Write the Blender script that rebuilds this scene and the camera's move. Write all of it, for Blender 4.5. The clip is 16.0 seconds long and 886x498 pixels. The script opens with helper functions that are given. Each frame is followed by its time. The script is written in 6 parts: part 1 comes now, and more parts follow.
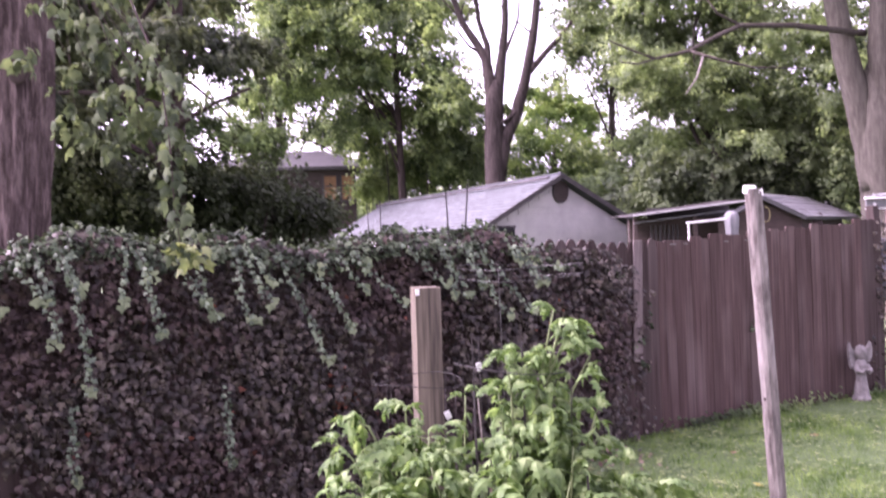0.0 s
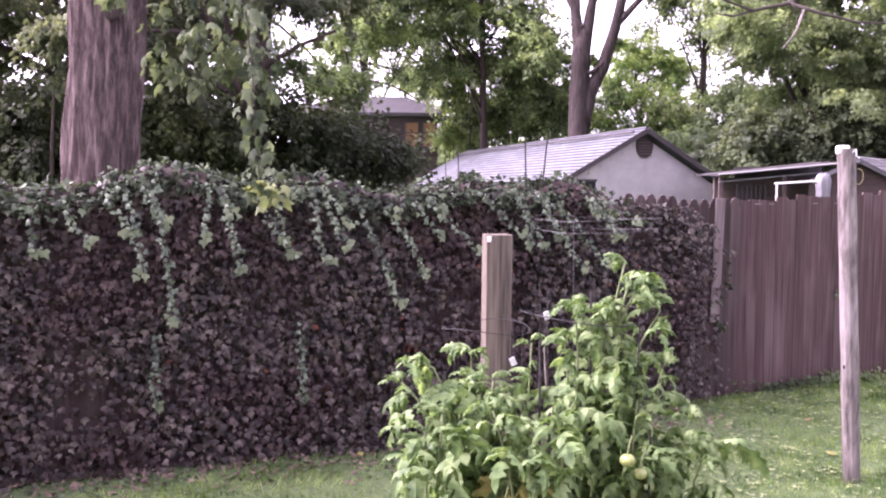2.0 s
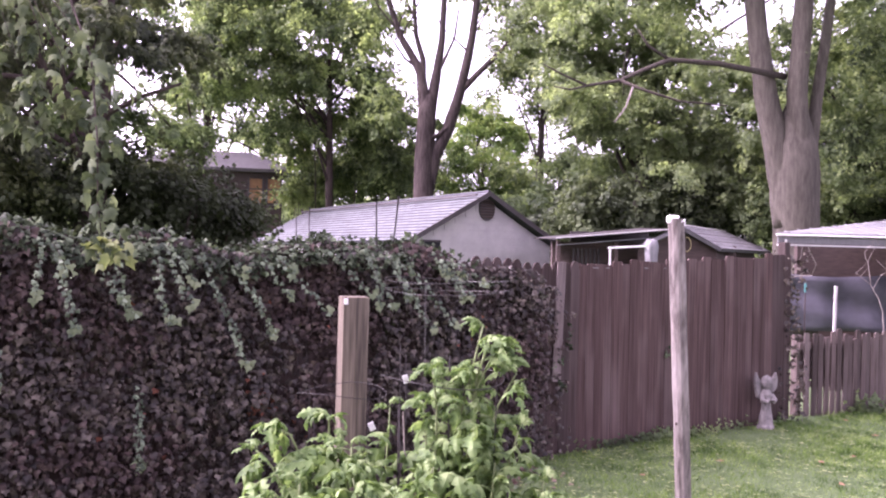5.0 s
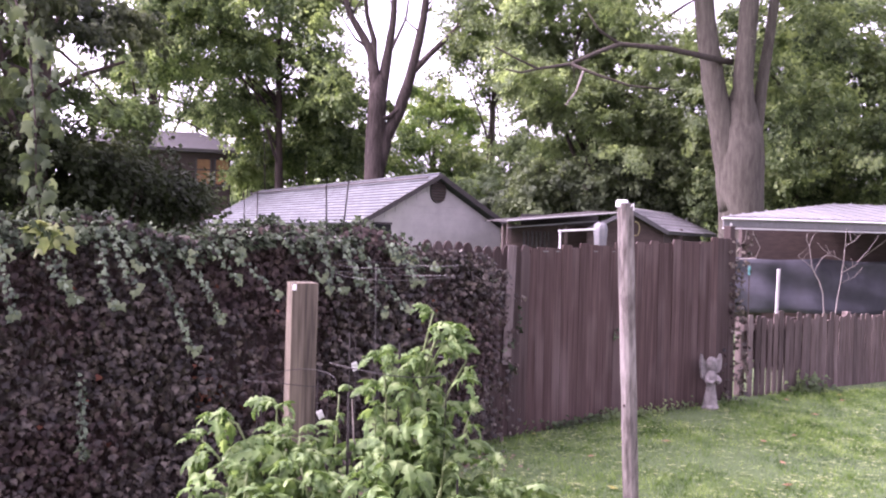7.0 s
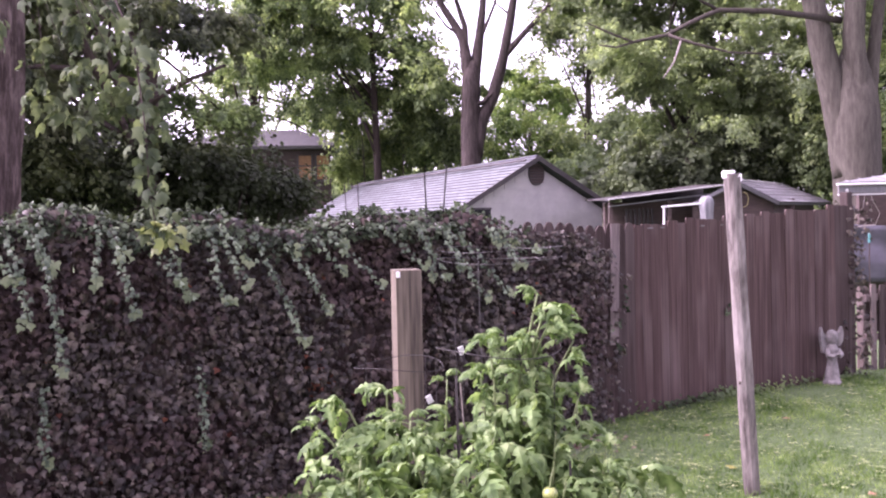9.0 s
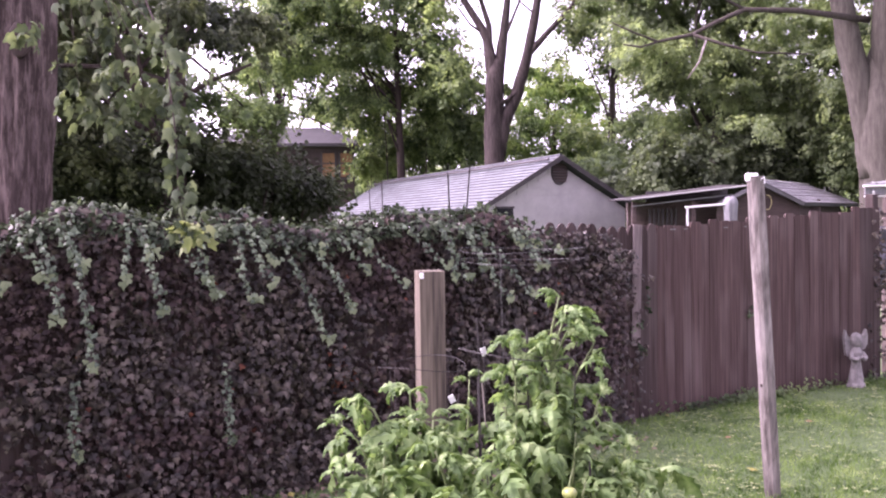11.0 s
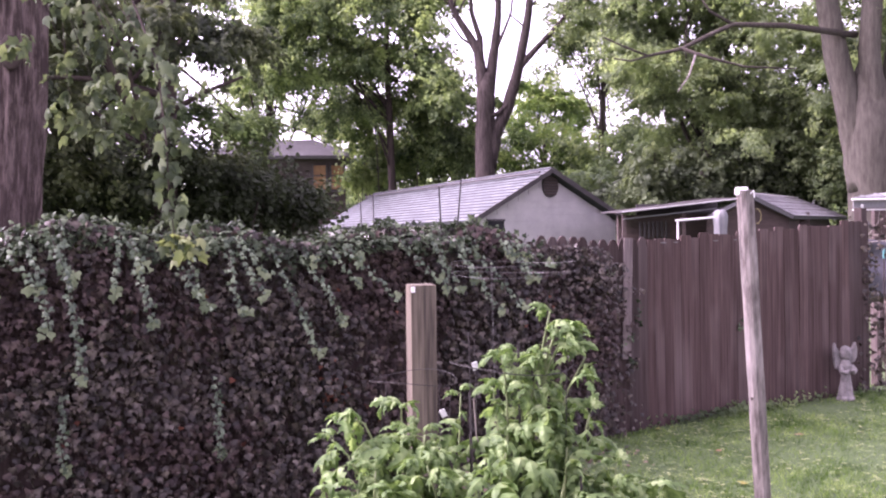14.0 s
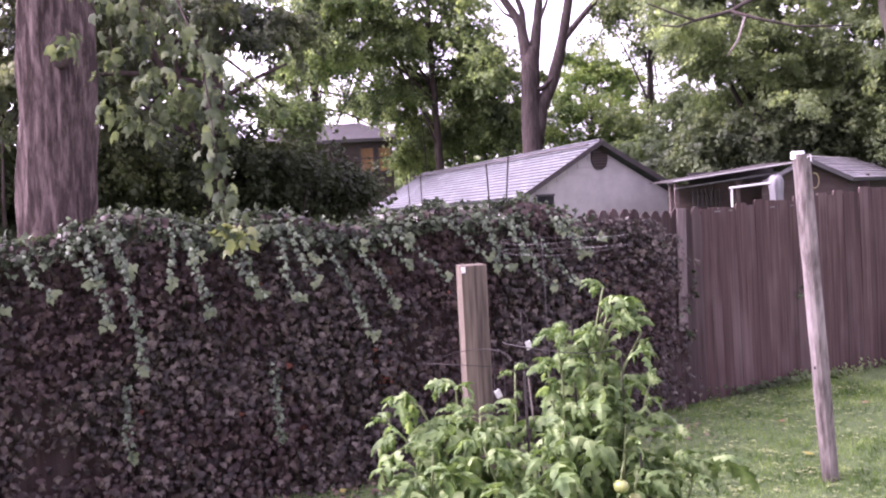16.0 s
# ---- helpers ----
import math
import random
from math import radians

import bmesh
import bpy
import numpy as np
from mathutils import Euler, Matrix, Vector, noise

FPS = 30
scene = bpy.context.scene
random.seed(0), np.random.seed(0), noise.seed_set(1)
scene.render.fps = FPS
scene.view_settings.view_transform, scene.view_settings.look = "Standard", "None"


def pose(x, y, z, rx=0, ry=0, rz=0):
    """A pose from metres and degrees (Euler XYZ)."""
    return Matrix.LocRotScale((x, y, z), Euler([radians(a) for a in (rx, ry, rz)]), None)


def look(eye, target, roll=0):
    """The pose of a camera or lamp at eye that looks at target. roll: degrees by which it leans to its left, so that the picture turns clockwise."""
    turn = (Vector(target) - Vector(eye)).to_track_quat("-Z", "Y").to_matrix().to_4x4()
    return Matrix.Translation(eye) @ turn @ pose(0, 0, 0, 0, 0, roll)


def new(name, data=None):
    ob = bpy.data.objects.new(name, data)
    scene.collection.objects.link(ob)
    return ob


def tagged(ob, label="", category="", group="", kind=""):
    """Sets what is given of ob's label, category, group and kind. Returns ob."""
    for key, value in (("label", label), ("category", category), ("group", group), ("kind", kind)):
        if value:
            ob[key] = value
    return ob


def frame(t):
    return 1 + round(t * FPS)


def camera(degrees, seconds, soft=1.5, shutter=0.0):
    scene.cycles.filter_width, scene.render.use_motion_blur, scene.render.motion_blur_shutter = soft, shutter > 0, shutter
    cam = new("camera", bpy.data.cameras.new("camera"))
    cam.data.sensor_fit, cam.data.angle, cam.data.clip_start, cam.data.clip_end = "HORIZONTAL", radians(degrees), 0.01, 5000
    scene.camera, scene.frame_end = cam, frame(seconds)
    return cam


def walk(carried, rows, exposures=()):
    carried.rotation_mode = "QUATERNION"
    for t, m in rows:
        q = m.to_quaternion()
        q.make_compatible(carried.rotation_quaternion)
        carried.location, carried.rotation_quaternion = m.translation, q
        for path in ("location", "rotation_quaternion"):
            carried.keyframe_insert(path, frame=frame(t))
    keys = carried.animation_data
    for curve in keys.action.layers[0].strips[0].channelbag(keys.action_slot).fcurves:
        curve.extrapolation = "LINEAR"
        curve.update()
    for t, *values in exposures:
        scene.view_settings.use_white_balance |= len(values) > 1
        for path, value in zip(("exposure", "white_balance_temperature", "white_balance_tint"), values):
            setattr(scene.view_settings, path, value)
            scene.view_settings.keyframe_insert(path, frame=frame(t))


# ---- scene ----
cam = camera(54.3, 16.0, 2.1, 0.4)
PATH = [
    (0, (0.047, 0.14, 1.848), (0.009, 2.139, 1.836), -2.0),
    (0.5, (0.065, 0.104, 1.844), (-0.026, 2.1, 1.944), -1.6),
    (1, (0.061, 0.129, 1.845), (-0.077, 2.124, 1.846), -0.5),
    (1.5, (0.066, 0.163, 1.828), (-0.125, 2.153, 1.752), 0.8),
    (2, (0.068, 0.144, 1.832), (-0.151, 2.128, 1.707), 0.4),
    (2.5, (0.072, 0.14, 1.828), (-0.155, 2.125, 1.731), 0.6),
    (3, (0.069, 0.142, 1.831), (-0.105, 2.131, 1.712), 1.1),
    (3.5, (0.051, 0.121, 1.847), (-0.093, 2.112, 1.728), 0.3),
    (4, (0.019, 0.119, 1.843), (0.053, 2.119, 1.87), 0.2),
    (4.2, (0.01, 0.142, 1.839), (0.134, 2.139, 1.866), 0.7),
    (6.3, (0.022, 0.13, 1.866), (0.17, 2.125, 1.859), 2.2),
    (6.5, (0.024, 0.141, 1.866), (0.205, 2.133, 1.856), 1.9),
    (7, (0.017, 0.166, 1.862), (0.27, 2.15, 1.839), 1.5),
    (7.5, (0.006, 0.148, 1.864), (0.09, 2.146, 1.829), 0.4),
    (8, (0.028, 0.135, 1.858), (0.04, 2.135, 1.875), -0.6),
    (8.5, (0.033, 0.179, 1.847), (0.05, 2.178, 1.808), -1.8),
    (9, (0.018, 0.182, 1.852), (0.038, 2.181, 1.795), -1.4),
    (9.5, (0.018, 0.175, 1.856), (0.006, 2.174, 1.794), -1.3),
    (9.7, (0.022, 0.164, 1.86), (0.009, 2.163, 1.792), -1.7),
    (11.8, (0.01, 0.123, 1.871), (-0.022, 2.122, 1.813), -0.4),
    (12, (0.013, 0.129, 1.867), (-0.008, 2.128, 1.808), -0.4),
    (12.5, (0.016, 0.111, 1.869), (0.013, 2.11, 1.81), -0.4),
    (13, (0.013, 0.144, 1.869), (0.021, 2.143, 1.808), -0.2),
    (13.5, (0.014, 0.119, 1.877), (0.018, 2.118, 1.829), -0.6),
    (14, (0.012, 0.122, 1.877), (0.002, 2.122, 1.844), -0.9),
    (14.5, (0.002, 0.128, 1.87), (-0.037, 2.127, 1.842), -0.5),
    (15, (0.012, 0.119, 1.88), (-0.13, 2.113, 1.851), -1.0),
    (15.5, (0.015, 0.144, 1.875), (-0.123, 2.137, 1.776), -1.9),
    (16, (0.018, 0.147, 1.884), (-0.111, 2.142, 1.805), -3.3),
]
LIGHT = [(0, 2.75, 6050, 58), (0.5, 2.54, 6000, 61), (1, 2.45, 5950, 64), (1.5, 2.52, 6000, 63), (2, 2.92, 6050, 57), (3, 3.08, 6100, 54), (4, 2.83, 6100, 58), (6.5, 2.68, 6050, 55), (8, 2.68, 6050, 56), (12, 2.67, 6100, 56), (14.5, 2.65, 6050, 58), (16, 2.68, 6050, 59)]
walk(cam, [(t, look(eye, target, roll)) for t, eye, target, roll in PATH], LIGHT)

# ---- sky and light ----
world = bpy.data.worlds.new("overcast_sky")
world.use_nodes = True
scene.world = world
wn, wl = world.node_tree.nodes, world.node_tree.links
wn.clear()
sky = wn.new("ShaderNodeTexSky")
sky.sky_type, sky.sun_disc = "NISHITA", False
sky.sun_elevation, sky.sun_rotation = radians(42), radians(-70)
sky.air_density, sky.dust_density = 1.0, 4.0
veil = wn.new("ShaderNodeHueSaturation")
veil.inputs["Saturation"].default_value = 0.15
back = wn.new("ShaderNodeBackground")
back.inputs["Strength"].default_value = 0.13
wo = wn.new("ShaderNodeOutputWorld")
wl.new(sky.outputs[0], veil.inputs["Color"])
wl.new(veil.outputs[0], back.inputs["Color"])
wl.new(back.outputs[0], wo.inputs["Surface"])

sun = new("sun", bpy.data.lights.new("sun", "SUN"))
sun.data.energy, sun.data.angle, sun.data.color = 1.25, radians(26), (1.0, 0.95, 0.88)
sun.matrix_world = look((-9.0, 3.3, 10.0), (0, 6, 0))


# ---- materials ----
def nodes_of(name):
    m = bpy.data.materials.new(name)
    m.use_nodes = True
    n, l = m.node_tree.nodes, m.node_tree.links
    return m, n, l, n["Principled BSDF"]


def ramp(n, stops):
    r = n.new("ShaderNodeValToRGB")
    e = r.color_ramp.elements
    while len(e) < len(stops):
        e.new(0.5)
    for k, (p, c) in zip(e, stops):
        k.position, k.color = p, (*c, 1)
    return r


def noise_tex(n, l, scale, detail=4.0, stretch=(1, 1, 1), rough=0.6):
    co = n.new("ShaderNodeTexCoord")
    mp = n.new("ShaderNodeMapping")
    mp.inputs["Scale"].default_value = stretch
    t = n.new("ShaderNodeTexNoise")
    t.inputs["Scale"].default_value, t.inputs["Detail"].default_value, t.inputs["Roughness"].default_value = scale, detail, rough
    l.new(co.outputs["Object"], mp.inputs["Vector"])
    l.new(mp.outputs[0], t.inputs["Vector"])
    return t


def mix_rgb(n, l, fac, a, b, mode="MIX"):
    m = n.new("ShaderNodeMix")
    m.data_type, m.blend_type = "RGBA", mode
    for sock, v in ((m.inputs[0], fac), (m.inputs[6], a), (m.inputs[7], b)):
        if isinstance(v, bpy.types.NodeSocket):
            l.new(v, sock)
        elif isinstance(v, tuple):
            sock.default_value = (*v, 1)
        else:
            sock.default_value = v
    return m.outputs[2]


def bump(n, l, height, strength, distance, shader):
    b = n.new("ShaderNodeBump")
    b.inputs["Strength"].default_value, b.inputs["Distance"].default_value = strength, distance
    l.new(height, b.inputs["Height"])
    l.new(b.outputs[0], shader.inputs["Normal"])


def leaf_material(name, stops, through_light=0.3, rough=0.5, patch=1.2, gloss=0.12):
    """Leaves: each leaf its own tone, patches of tone painted as lit and shaded clumps, light shining through."""
    m, n, l, p = nodes_of(name)
    g = n.new("ShaderNodeNewGeometry")
    r = ramp(n, stops)
    t = noise_tex(n, l, patch, 2)
    mx = n.new("ShaderNodeMath")
    mx.operation = "MULTIPLY_ADD"
    mx.inputs[1].default_value = 0.7
    half = n.new("ShaderNodeMath")
    half.operation = "MULTIPLY"
    half.inputs[1].default_value = 0.3
    l.new(g.outputs["Random Per Island"], half.inputs[0])
    spread = n.new("ShaderNodeMapRange")
    spread.inputs["From Min"].default_value, spread.inputs["From Max"].default_value = 0.33, 0.67
    l.new(t.outputs["Fac"], spread.inputs["Value"])
    l.new(spread.outputs[0], mx.inputs[0])
    l.new(half.outputs[0], mx.inputs[2])
    l.new(mx.outputs[0], r.inputs["Fac"])
    l.new(r.outputs[0], p.inputs["Base Color"])
    p.inputs["Roughness"].default_value = rough
    p.inputs["Specular IOR Level"].default_value = gloss
    tr = n.new("ShaderNodeBsdfTranslucent")
    l.new(mix_rgb(n, l, 1.0, r.outputs[0], (1.22, 1.25, 0.78), "MULTIPLY"), tr.inputs["Color"])
    mixs = n.new("ShaderNodeMixShader")
    mixs.inputs[0].default_value = through_light
    l.new(p.outputs[0], mixs.inputs[1])
    l.new(tr.outputs[0], mixs.inputs[2])
    l.new(mixs.outputs[0], n["Material Output"].inputs["Surface"])
    return m


def wood_material(name, dark, light, grey, rough=0.85, per_piece=0.5, grain=(14, 14, 0.8), wear=0.5, relief=0.5):
    """Weathered wood: streaked grain along z, grey wear, tone of its own for each piece."""
    m, n, l, p = nodes_of(name)
    t = noise_tex(n, l, 3.0, 8, grain)
    big = noise_tex(n, l, 1.3, 3, (1, 1, 0.5))
    own = n.new("ShaderNodeObjectInfo")
    far = n.new("ShaderNodeMath")
    far.operation = "MULTIPLY"
    far.inputs[1].default_value = 60.0
    l.new(own.outputs["Random"], far.inputs[0])
    for tex in (t, big):
        tex.noise_dimensions = "4D"
        l.new(far.outputs[0], tex.inputs["W"])
    r = ramp(n, [(0.36, dark), (0.64, light)])
    l.new(t.outputs["Fac"], r.inputs["Fac"])
    wr = ramp(n, [(0.5, (0, 0, 0)), (0.75, (wear, wear, wear))])
    l.new(big.outputs["Fac"], wr.inputs["Fac"])
    c = mix_rgb(n, l, wr.outputs[0], r.outputs[0], grey)
    info = n.new("ShaderNodeObjectInfo")
    tone = ramp(n, [(0.0, (1 - per_piece,) * 3), (1.0, (1 + per_piece * 0.5,) * 3)])
    l.new(info.outputs["Random"], tone.inputs["Fac"])
    l.new(mix_rgb(n, l, 1.0, c, tone.outputs[0], "MULTIPLY"), p.inputs["Base Color"])
    p.inputs["Roughness"].default_value = rough
    p.inputs["Specular IOR Level"].default_value = 0.2
    bump(n, l, t.outputs["Fac"], relief, 0.006, p)
    return m


def bark_material(name, dark, light, scale=1.0, moss=None, edge=(0.32, 0.68), depth=0.03):
    m, n, l, p = nodes_of(name)
    t = noise_tex(n, l, 6.0 * scale, 8, (1.6, 1.6, 0.28), 0.7)
    big = noise_tex(n, l, 1.1 * scale, 4)
    r = ramp(n, [(edge[0], dark), (edge[1], light)])
    l.new(t.outputs["Fac"], r.inputs["Fac"])
    c = mix_rgb(n, l, big.outputs["Fac"], r.outputs[0], moss or light)
    l.new(mix_rgb(n, l, 0.5, r.outputs[0], c), p.inputs["Base Color"])
    p.inputs["Roughness"].default_value = 0.9
    p.inputs["Specular IOR Level"].default_value = 0.15
    bump(n, l, t.outputs["Fac"], 1.0, depth, p)
    return m


def plain_material(name, colour, rough=0.6, vary=0.25, scale=8.0, metal=0.0, relief=0.002, stretch=(1, 1, 1)):
    m, n, l, p = nodes_of(name)
    t = noise_tex(n, l, scale, 6, stretch)
    big = noise_tex(n, l, scale * 0.13, 3)
    r = ramp(n, [(0.25, tuple(v * (1 - vary) for v in colour)), (0.8, tuple(min(1, v * (1 + vary)) for v in colour))])
    l.new(t.outputs["Fac"], r.inputs["Fac"])
    st = ramp(n, [(0.3, (1 - vary,) * 3), (0.7, (1, 1, 1))])
    l.new(big.outputs["Fac"], st.inputs["Fac"])
    l.new(mix_rgb(n, l, 1.0, r.outputs[0], st.outputs[0], "MULTIPLY"), p.inputs["Base Color"])
    p.inputs["Roughness"].default_value, p.inputs["Metallic"].default_value = rough, metal
    bump(n, l, t.outputs["Fac"], 0.3, relief, p)
    return m


def shingle_material(name, dark, light):
    m, n, l, p = nodes_of(name)
    co = n.new("ShaderNodeTexCoord")
    br = n.new("ShaderNodeTexBrick")
    br.inputs["Scale"].default_value = 1.0
    br.inputs["Brick Width"].default_value, br.inputs["Row Height"].default_value = 0.6, 0.2
    br.inputs["Mortar Size"].default_value = 0.022
    br.inputs["Color1"].default_value, br.inputs["Color2"].default_value = (*dark, 1), (*light, 1)
    br.inputs["Mortar"].default_value = (*(v * 0.5 for v in dark), 1)
    l.new(co.outputs["UV"], br.inputs["Vector"])
    t = noise_tex(n, l, 0.7, 5)
    st = ramp(n, [(0.3, (0.75, 0.75, 0.75)), (0.7, (1.1, 1.1, 1.1))])
    l.new(t.outputs["Fac"], st.inputs["Fac"])
    l.new(mix_rgb(n, l, 1.0, br.outputs["Color"], st.outputs[0], "MULTIPLY"), p.inputs["Base Color"])
    p.inputs["Roughness"].default_value = 0.8
    return m


IVY_DARK = leaf_material("ivy_leaf_mature", [(0.12, (0.019, 0.0165, 0.0140)), (0.5, (0.044, 0.0365, 0.0295)), (0.88, (0.128, 0.108, 0.086))], 0.06, 0.43, 9.0, 0.24)
IVY_RED = leaf_material("ivy_leaf_reddened", [(0.12, (0.022, 0.0145, 0.0135)), (0.5, (0.046, 0.032, 0.028)), (0.88, (0.108, 0.080, 0.068))], 0.08, 0.5, 9.0, 0.18)
IVY_YOUNG = leaf_material("ivy_leaf_young", [(0.12, (0.022, 0.033, 0.018)), (0.5, (0.050, 0.070, 0.040)), (0.88, (0.148, 0.192, 0.114))], 0.15, 0.55, 7.0, 0.14)
IVY_TIP = leaf_material("ivy_leaf_tip", [(0.2, (0.13, 0.168, 0.098)), (0.8, (0.26, 0.31, 0.185))], 0.2, 0.5)
RUSSET = leaf_material("dry_leaf", [(0.2, (0.20, 0.115, 0.07)), (0.8, (0.46, 0.31, 0.20))], 0.2, 0.7)
RUSSET_DULL = leaf_material("dull_dry_leaf", [(0.2, (0.075, 0.052, 0.042)), (0.8, (0.21, 0.155, 0.125))], 0.1, 0.8, 5)
TOMATO = leaf_material("tomato_leaf", [(0.15, (0.054, 0.098, 0.032)), (0.5, (0.150, 0.234, 0.086)), (0.85, (0.310, 0.405, 0.188))], 0.42, 0.5, 13, 0.2)
TOMATO_OLD = leaf_material("tomato_leaf_yellowing", [(0.2, (0.24, 0.24, 0.07)), (0.8, (0.40, 0.35, 0.13))], 0.3, 0.6, 5)
CANOPY = leaf_material("canopy_leaf", [(0.12, (0.050, 0.076, 0.044)), (0.5, (0.136, 0.186, 0.092)), (0.88, (0.300, 0.380, 0.175))], 0.58, 0.5, 0.9)
CANOPY_GREY = leaf_material("greyish_leaf", [(0.12, (0.040, 0.060, 0.032)), (0.5, (0.12, 0.165, 0.080)), (0.88, (0.28, 0.35, 0.16))], 0.5, 0.5, 0.9)
ASH = leaf_material("ash_leaf", [(0.12, (0.115, 0.150, 0.090)), (0.5, (0.175, 0.230, 0.125)), (0.88, (0.285, 0.355, 0.195))], 0.62, 0.5, 0.8)
LEFT_LEAF = leaf_material("maple_leaf", [(0.12, (0.036, 0.047, 0.032)), (0.5, (0.097, 0.119, 0.070)), (0.88, (0.206, 0.239, 0.131))], 0.4, 0.55, 0.9)
# Lighter yellow-green leaf, with the light on low foliage put into its colour
LIT_LEAF = leaf_material("lit_understory_leaf", [(0.12, (0.070, 0.105, 0.040)), (0.5, (0.165, 0.225, 0.085)), (0.88, (0.31, 0.38, 0.16))], 0.5, 0.55, 0.6)
# Leaf colour darkened to hold the shade behind the ivy
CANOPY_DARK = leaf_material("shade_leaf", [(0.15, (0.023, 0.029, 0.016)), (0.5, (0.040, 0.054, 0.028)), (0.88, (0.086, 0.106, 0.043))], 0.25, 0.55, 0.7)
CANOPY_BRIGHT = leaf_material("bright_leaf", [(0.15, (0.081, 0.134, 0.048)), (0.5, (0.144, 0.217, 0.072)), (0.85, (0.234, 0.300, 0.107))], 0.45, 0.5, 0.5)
BRANCH_LEAF = leaf_material("hanging_leaf", [(0.15, (0.044, 0.062, 0.036)), (0.5, (0.088, 0.116, 0.066)), (0.9, (0.150, 0.184, 0.100))], 0.35, 0.6, 5, 0.06)
CANOPY_MID = leaf_material("shrub_leaf", [(0.15, (0.062, 0.088, 0.052)), (0.5, (0.120, 0.168, 0.086)), (0.88, (0.224, 0.300, 0.139))], 0.52, 0.55, 0.7)
SHRUB_DEEP = leaf_material("deep_green_leaf", [(0.15, (0.044, 0.058, 0.036)), (0.5, (0.080, 0.105, 0.060)), (0.88, (0.140, 0.180, 0.095))], 0.45, 0.55, 0.9)
END_LEAF = leaf_material("yellowing_leaf", [(0.2, (0.11, 0.145, 0.062)), (0.8, (0.235, 0.27, 0.125))], 0.35, 0.5, 6)
IVY_DEAD = leaf_material("withered_ivy_leaf", [(0.2, (0.10, 0.040, 0.030)), (0.8, (0.22, 0.09, 0.06))], 0.15, 0.7)
IVY_RUNNER = leaf_material("ivy_runner_leaf", [(0.12, (0.045, 0.066, 0.042)), (0.5, (0.095, 0.132, 0.084)), (0.88, (0.225, 0.290, 0.185))], 0.15, 0.45, 9, 0.3)
GRASS = leaf_material("grass_blade", [(0.15, (0.034, 0.074, 0.014)), (0.5, (0.104, 0.182, 0.038)), (0.88, (0.28, 0.375, 0.135))], 0.3, 0.6, 3.2)

CLOVER = leaf_material("clover_leaf", [(0.15, (0.085, 0.14, 0.055)), (0.5, (0.175, 0.230, 0.085)), (0.85, (0.32, 0.35, 0.18))], 0.25, 0.5, 6, 0.3)

FENCE_WOOD = wood_material("fence_board_wood", (0.040, 0.024, 0.021), (0.096, 0.063, 0.056), (0.172, 0.136, 0.125), 0.85, 0.12, (14, 14, 0.35), 0.55, 0.25)
# Copy of the fence wood, darkened for the shade under the ivy
FENCE_SHADED = wood_material("shaded_board_wood", (0.030, 0.020, 0.018), (0.070, 0.050, 0.045), (0.125, 0.105, 0.098), 0.9, 0.2, (14, 14, 0.35), 0.4, 0.2)
PALE_WOOD = wood_material("pale_split_wood", (0.090, 0.068, 0.062), (0.190, 0.155, 0.146), (0.25, 0.215, 0.205), 0.85, 0.1)
PICKET_WOOD = wood_material("picket_wood", (0.055, 0.039, 0.034), (0.125, 0.096, 0.087), (0.20, 0.168, 0.155), 0.85, 0.4)
POST_WOOD = wood_material("post_wood", (0.050, 0.042, 0.033), (0.168, 0.142, 0.106), (0.215, 0.192, 0.156), 0.8, 0.05, (17, 17, 0.7), 0.7)
POLE_WOOD = wood_material("pole_wood", (0.062, 0.054, 0.047), (0.255, 0.228, 0.205), (0.42, 0.39, 0.365), 0.85, 0.05, (9, 9, 1.6), 0.8)
BARK_NEAR = bark_material("furrowed_bark", (0.026, 0.017, 0.015), (0.196, 0.150, 0.137), 2.1, None, (0.44, 0.60), 0.07)
BARK_PALE = bark_material("pale_bark", (0.026, 0.023, 0.018), (0.098, 0.089, 0.073), 1.5)
# Bark with the deep shade of the trunks in its colour; also knots, splits
BARK_DARK = bark_material("dark_bark", (0.020, 0.015, 0.013), (0.068, 0.052, 0.046), 0.8)
BARK_FORK = bark_material("ridged_grey_bark", (0.018, 0.014, 0.013), (0.080, 0.064, 0.058), 1.0, None, (0.40, 0.62), 0.06)
BARK_MID = bark_material("grey_brown_bark", (0.024, 0.020, 0.016), (0.072, 0.061, 0.051), 1.4)
WHITE_PAINT = plain_material("white_paint", (0.62, 0.61, 0.60), 0.5, 0.10, 6)
SIDING = plain_material("pale_siding", (0.44, 0.42, 0.41), 0.6, 0.18, 2.5)
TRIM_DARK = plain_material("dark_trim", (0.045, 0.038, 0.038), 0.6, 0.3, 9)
SHINGLE = shingle_material("grey_shingles", (0.076, 0.083, 0.087), (0.126, 0.135, 0.141))
SHINGLE_FAR = shingle_material("slate_shingles", (0.20, 0.195, 0.205), (0.28, 0.275, 0.285))
SHINGLE_DARK = plain_material("weathered_shingles", (0.054, 0.051, 0.053), 0.85, 0.25, 4)
METAL_ROOF = plain_material("pale_metal_roof", (0.205, 0.208, 0.212), 0.5, 0.25, 3, 0.1)
FASCIA_GREY = plain_material("weathered_grey_fascia", (0.150, 0.146, 0.150), 0.6, 0.25, 3, 0, 0.002, (6, 1, 1))
BROWN_WALL = plain_material("brown_wall", (0.075, 0.050, 0.044), 0.8, 0.35, 5, 0, 0.004, (1, 1, 6))
BRICK_DARK = plain_material("dark_brick", (0.055, 0.038, 0.034), 0.85, 0.4, 9, 0, 0.004, (1, 1, 3))
OCHRE = plain_material("ochre_window", (0.24, 0.125, 0.050), 0.7, 0.3, 5)
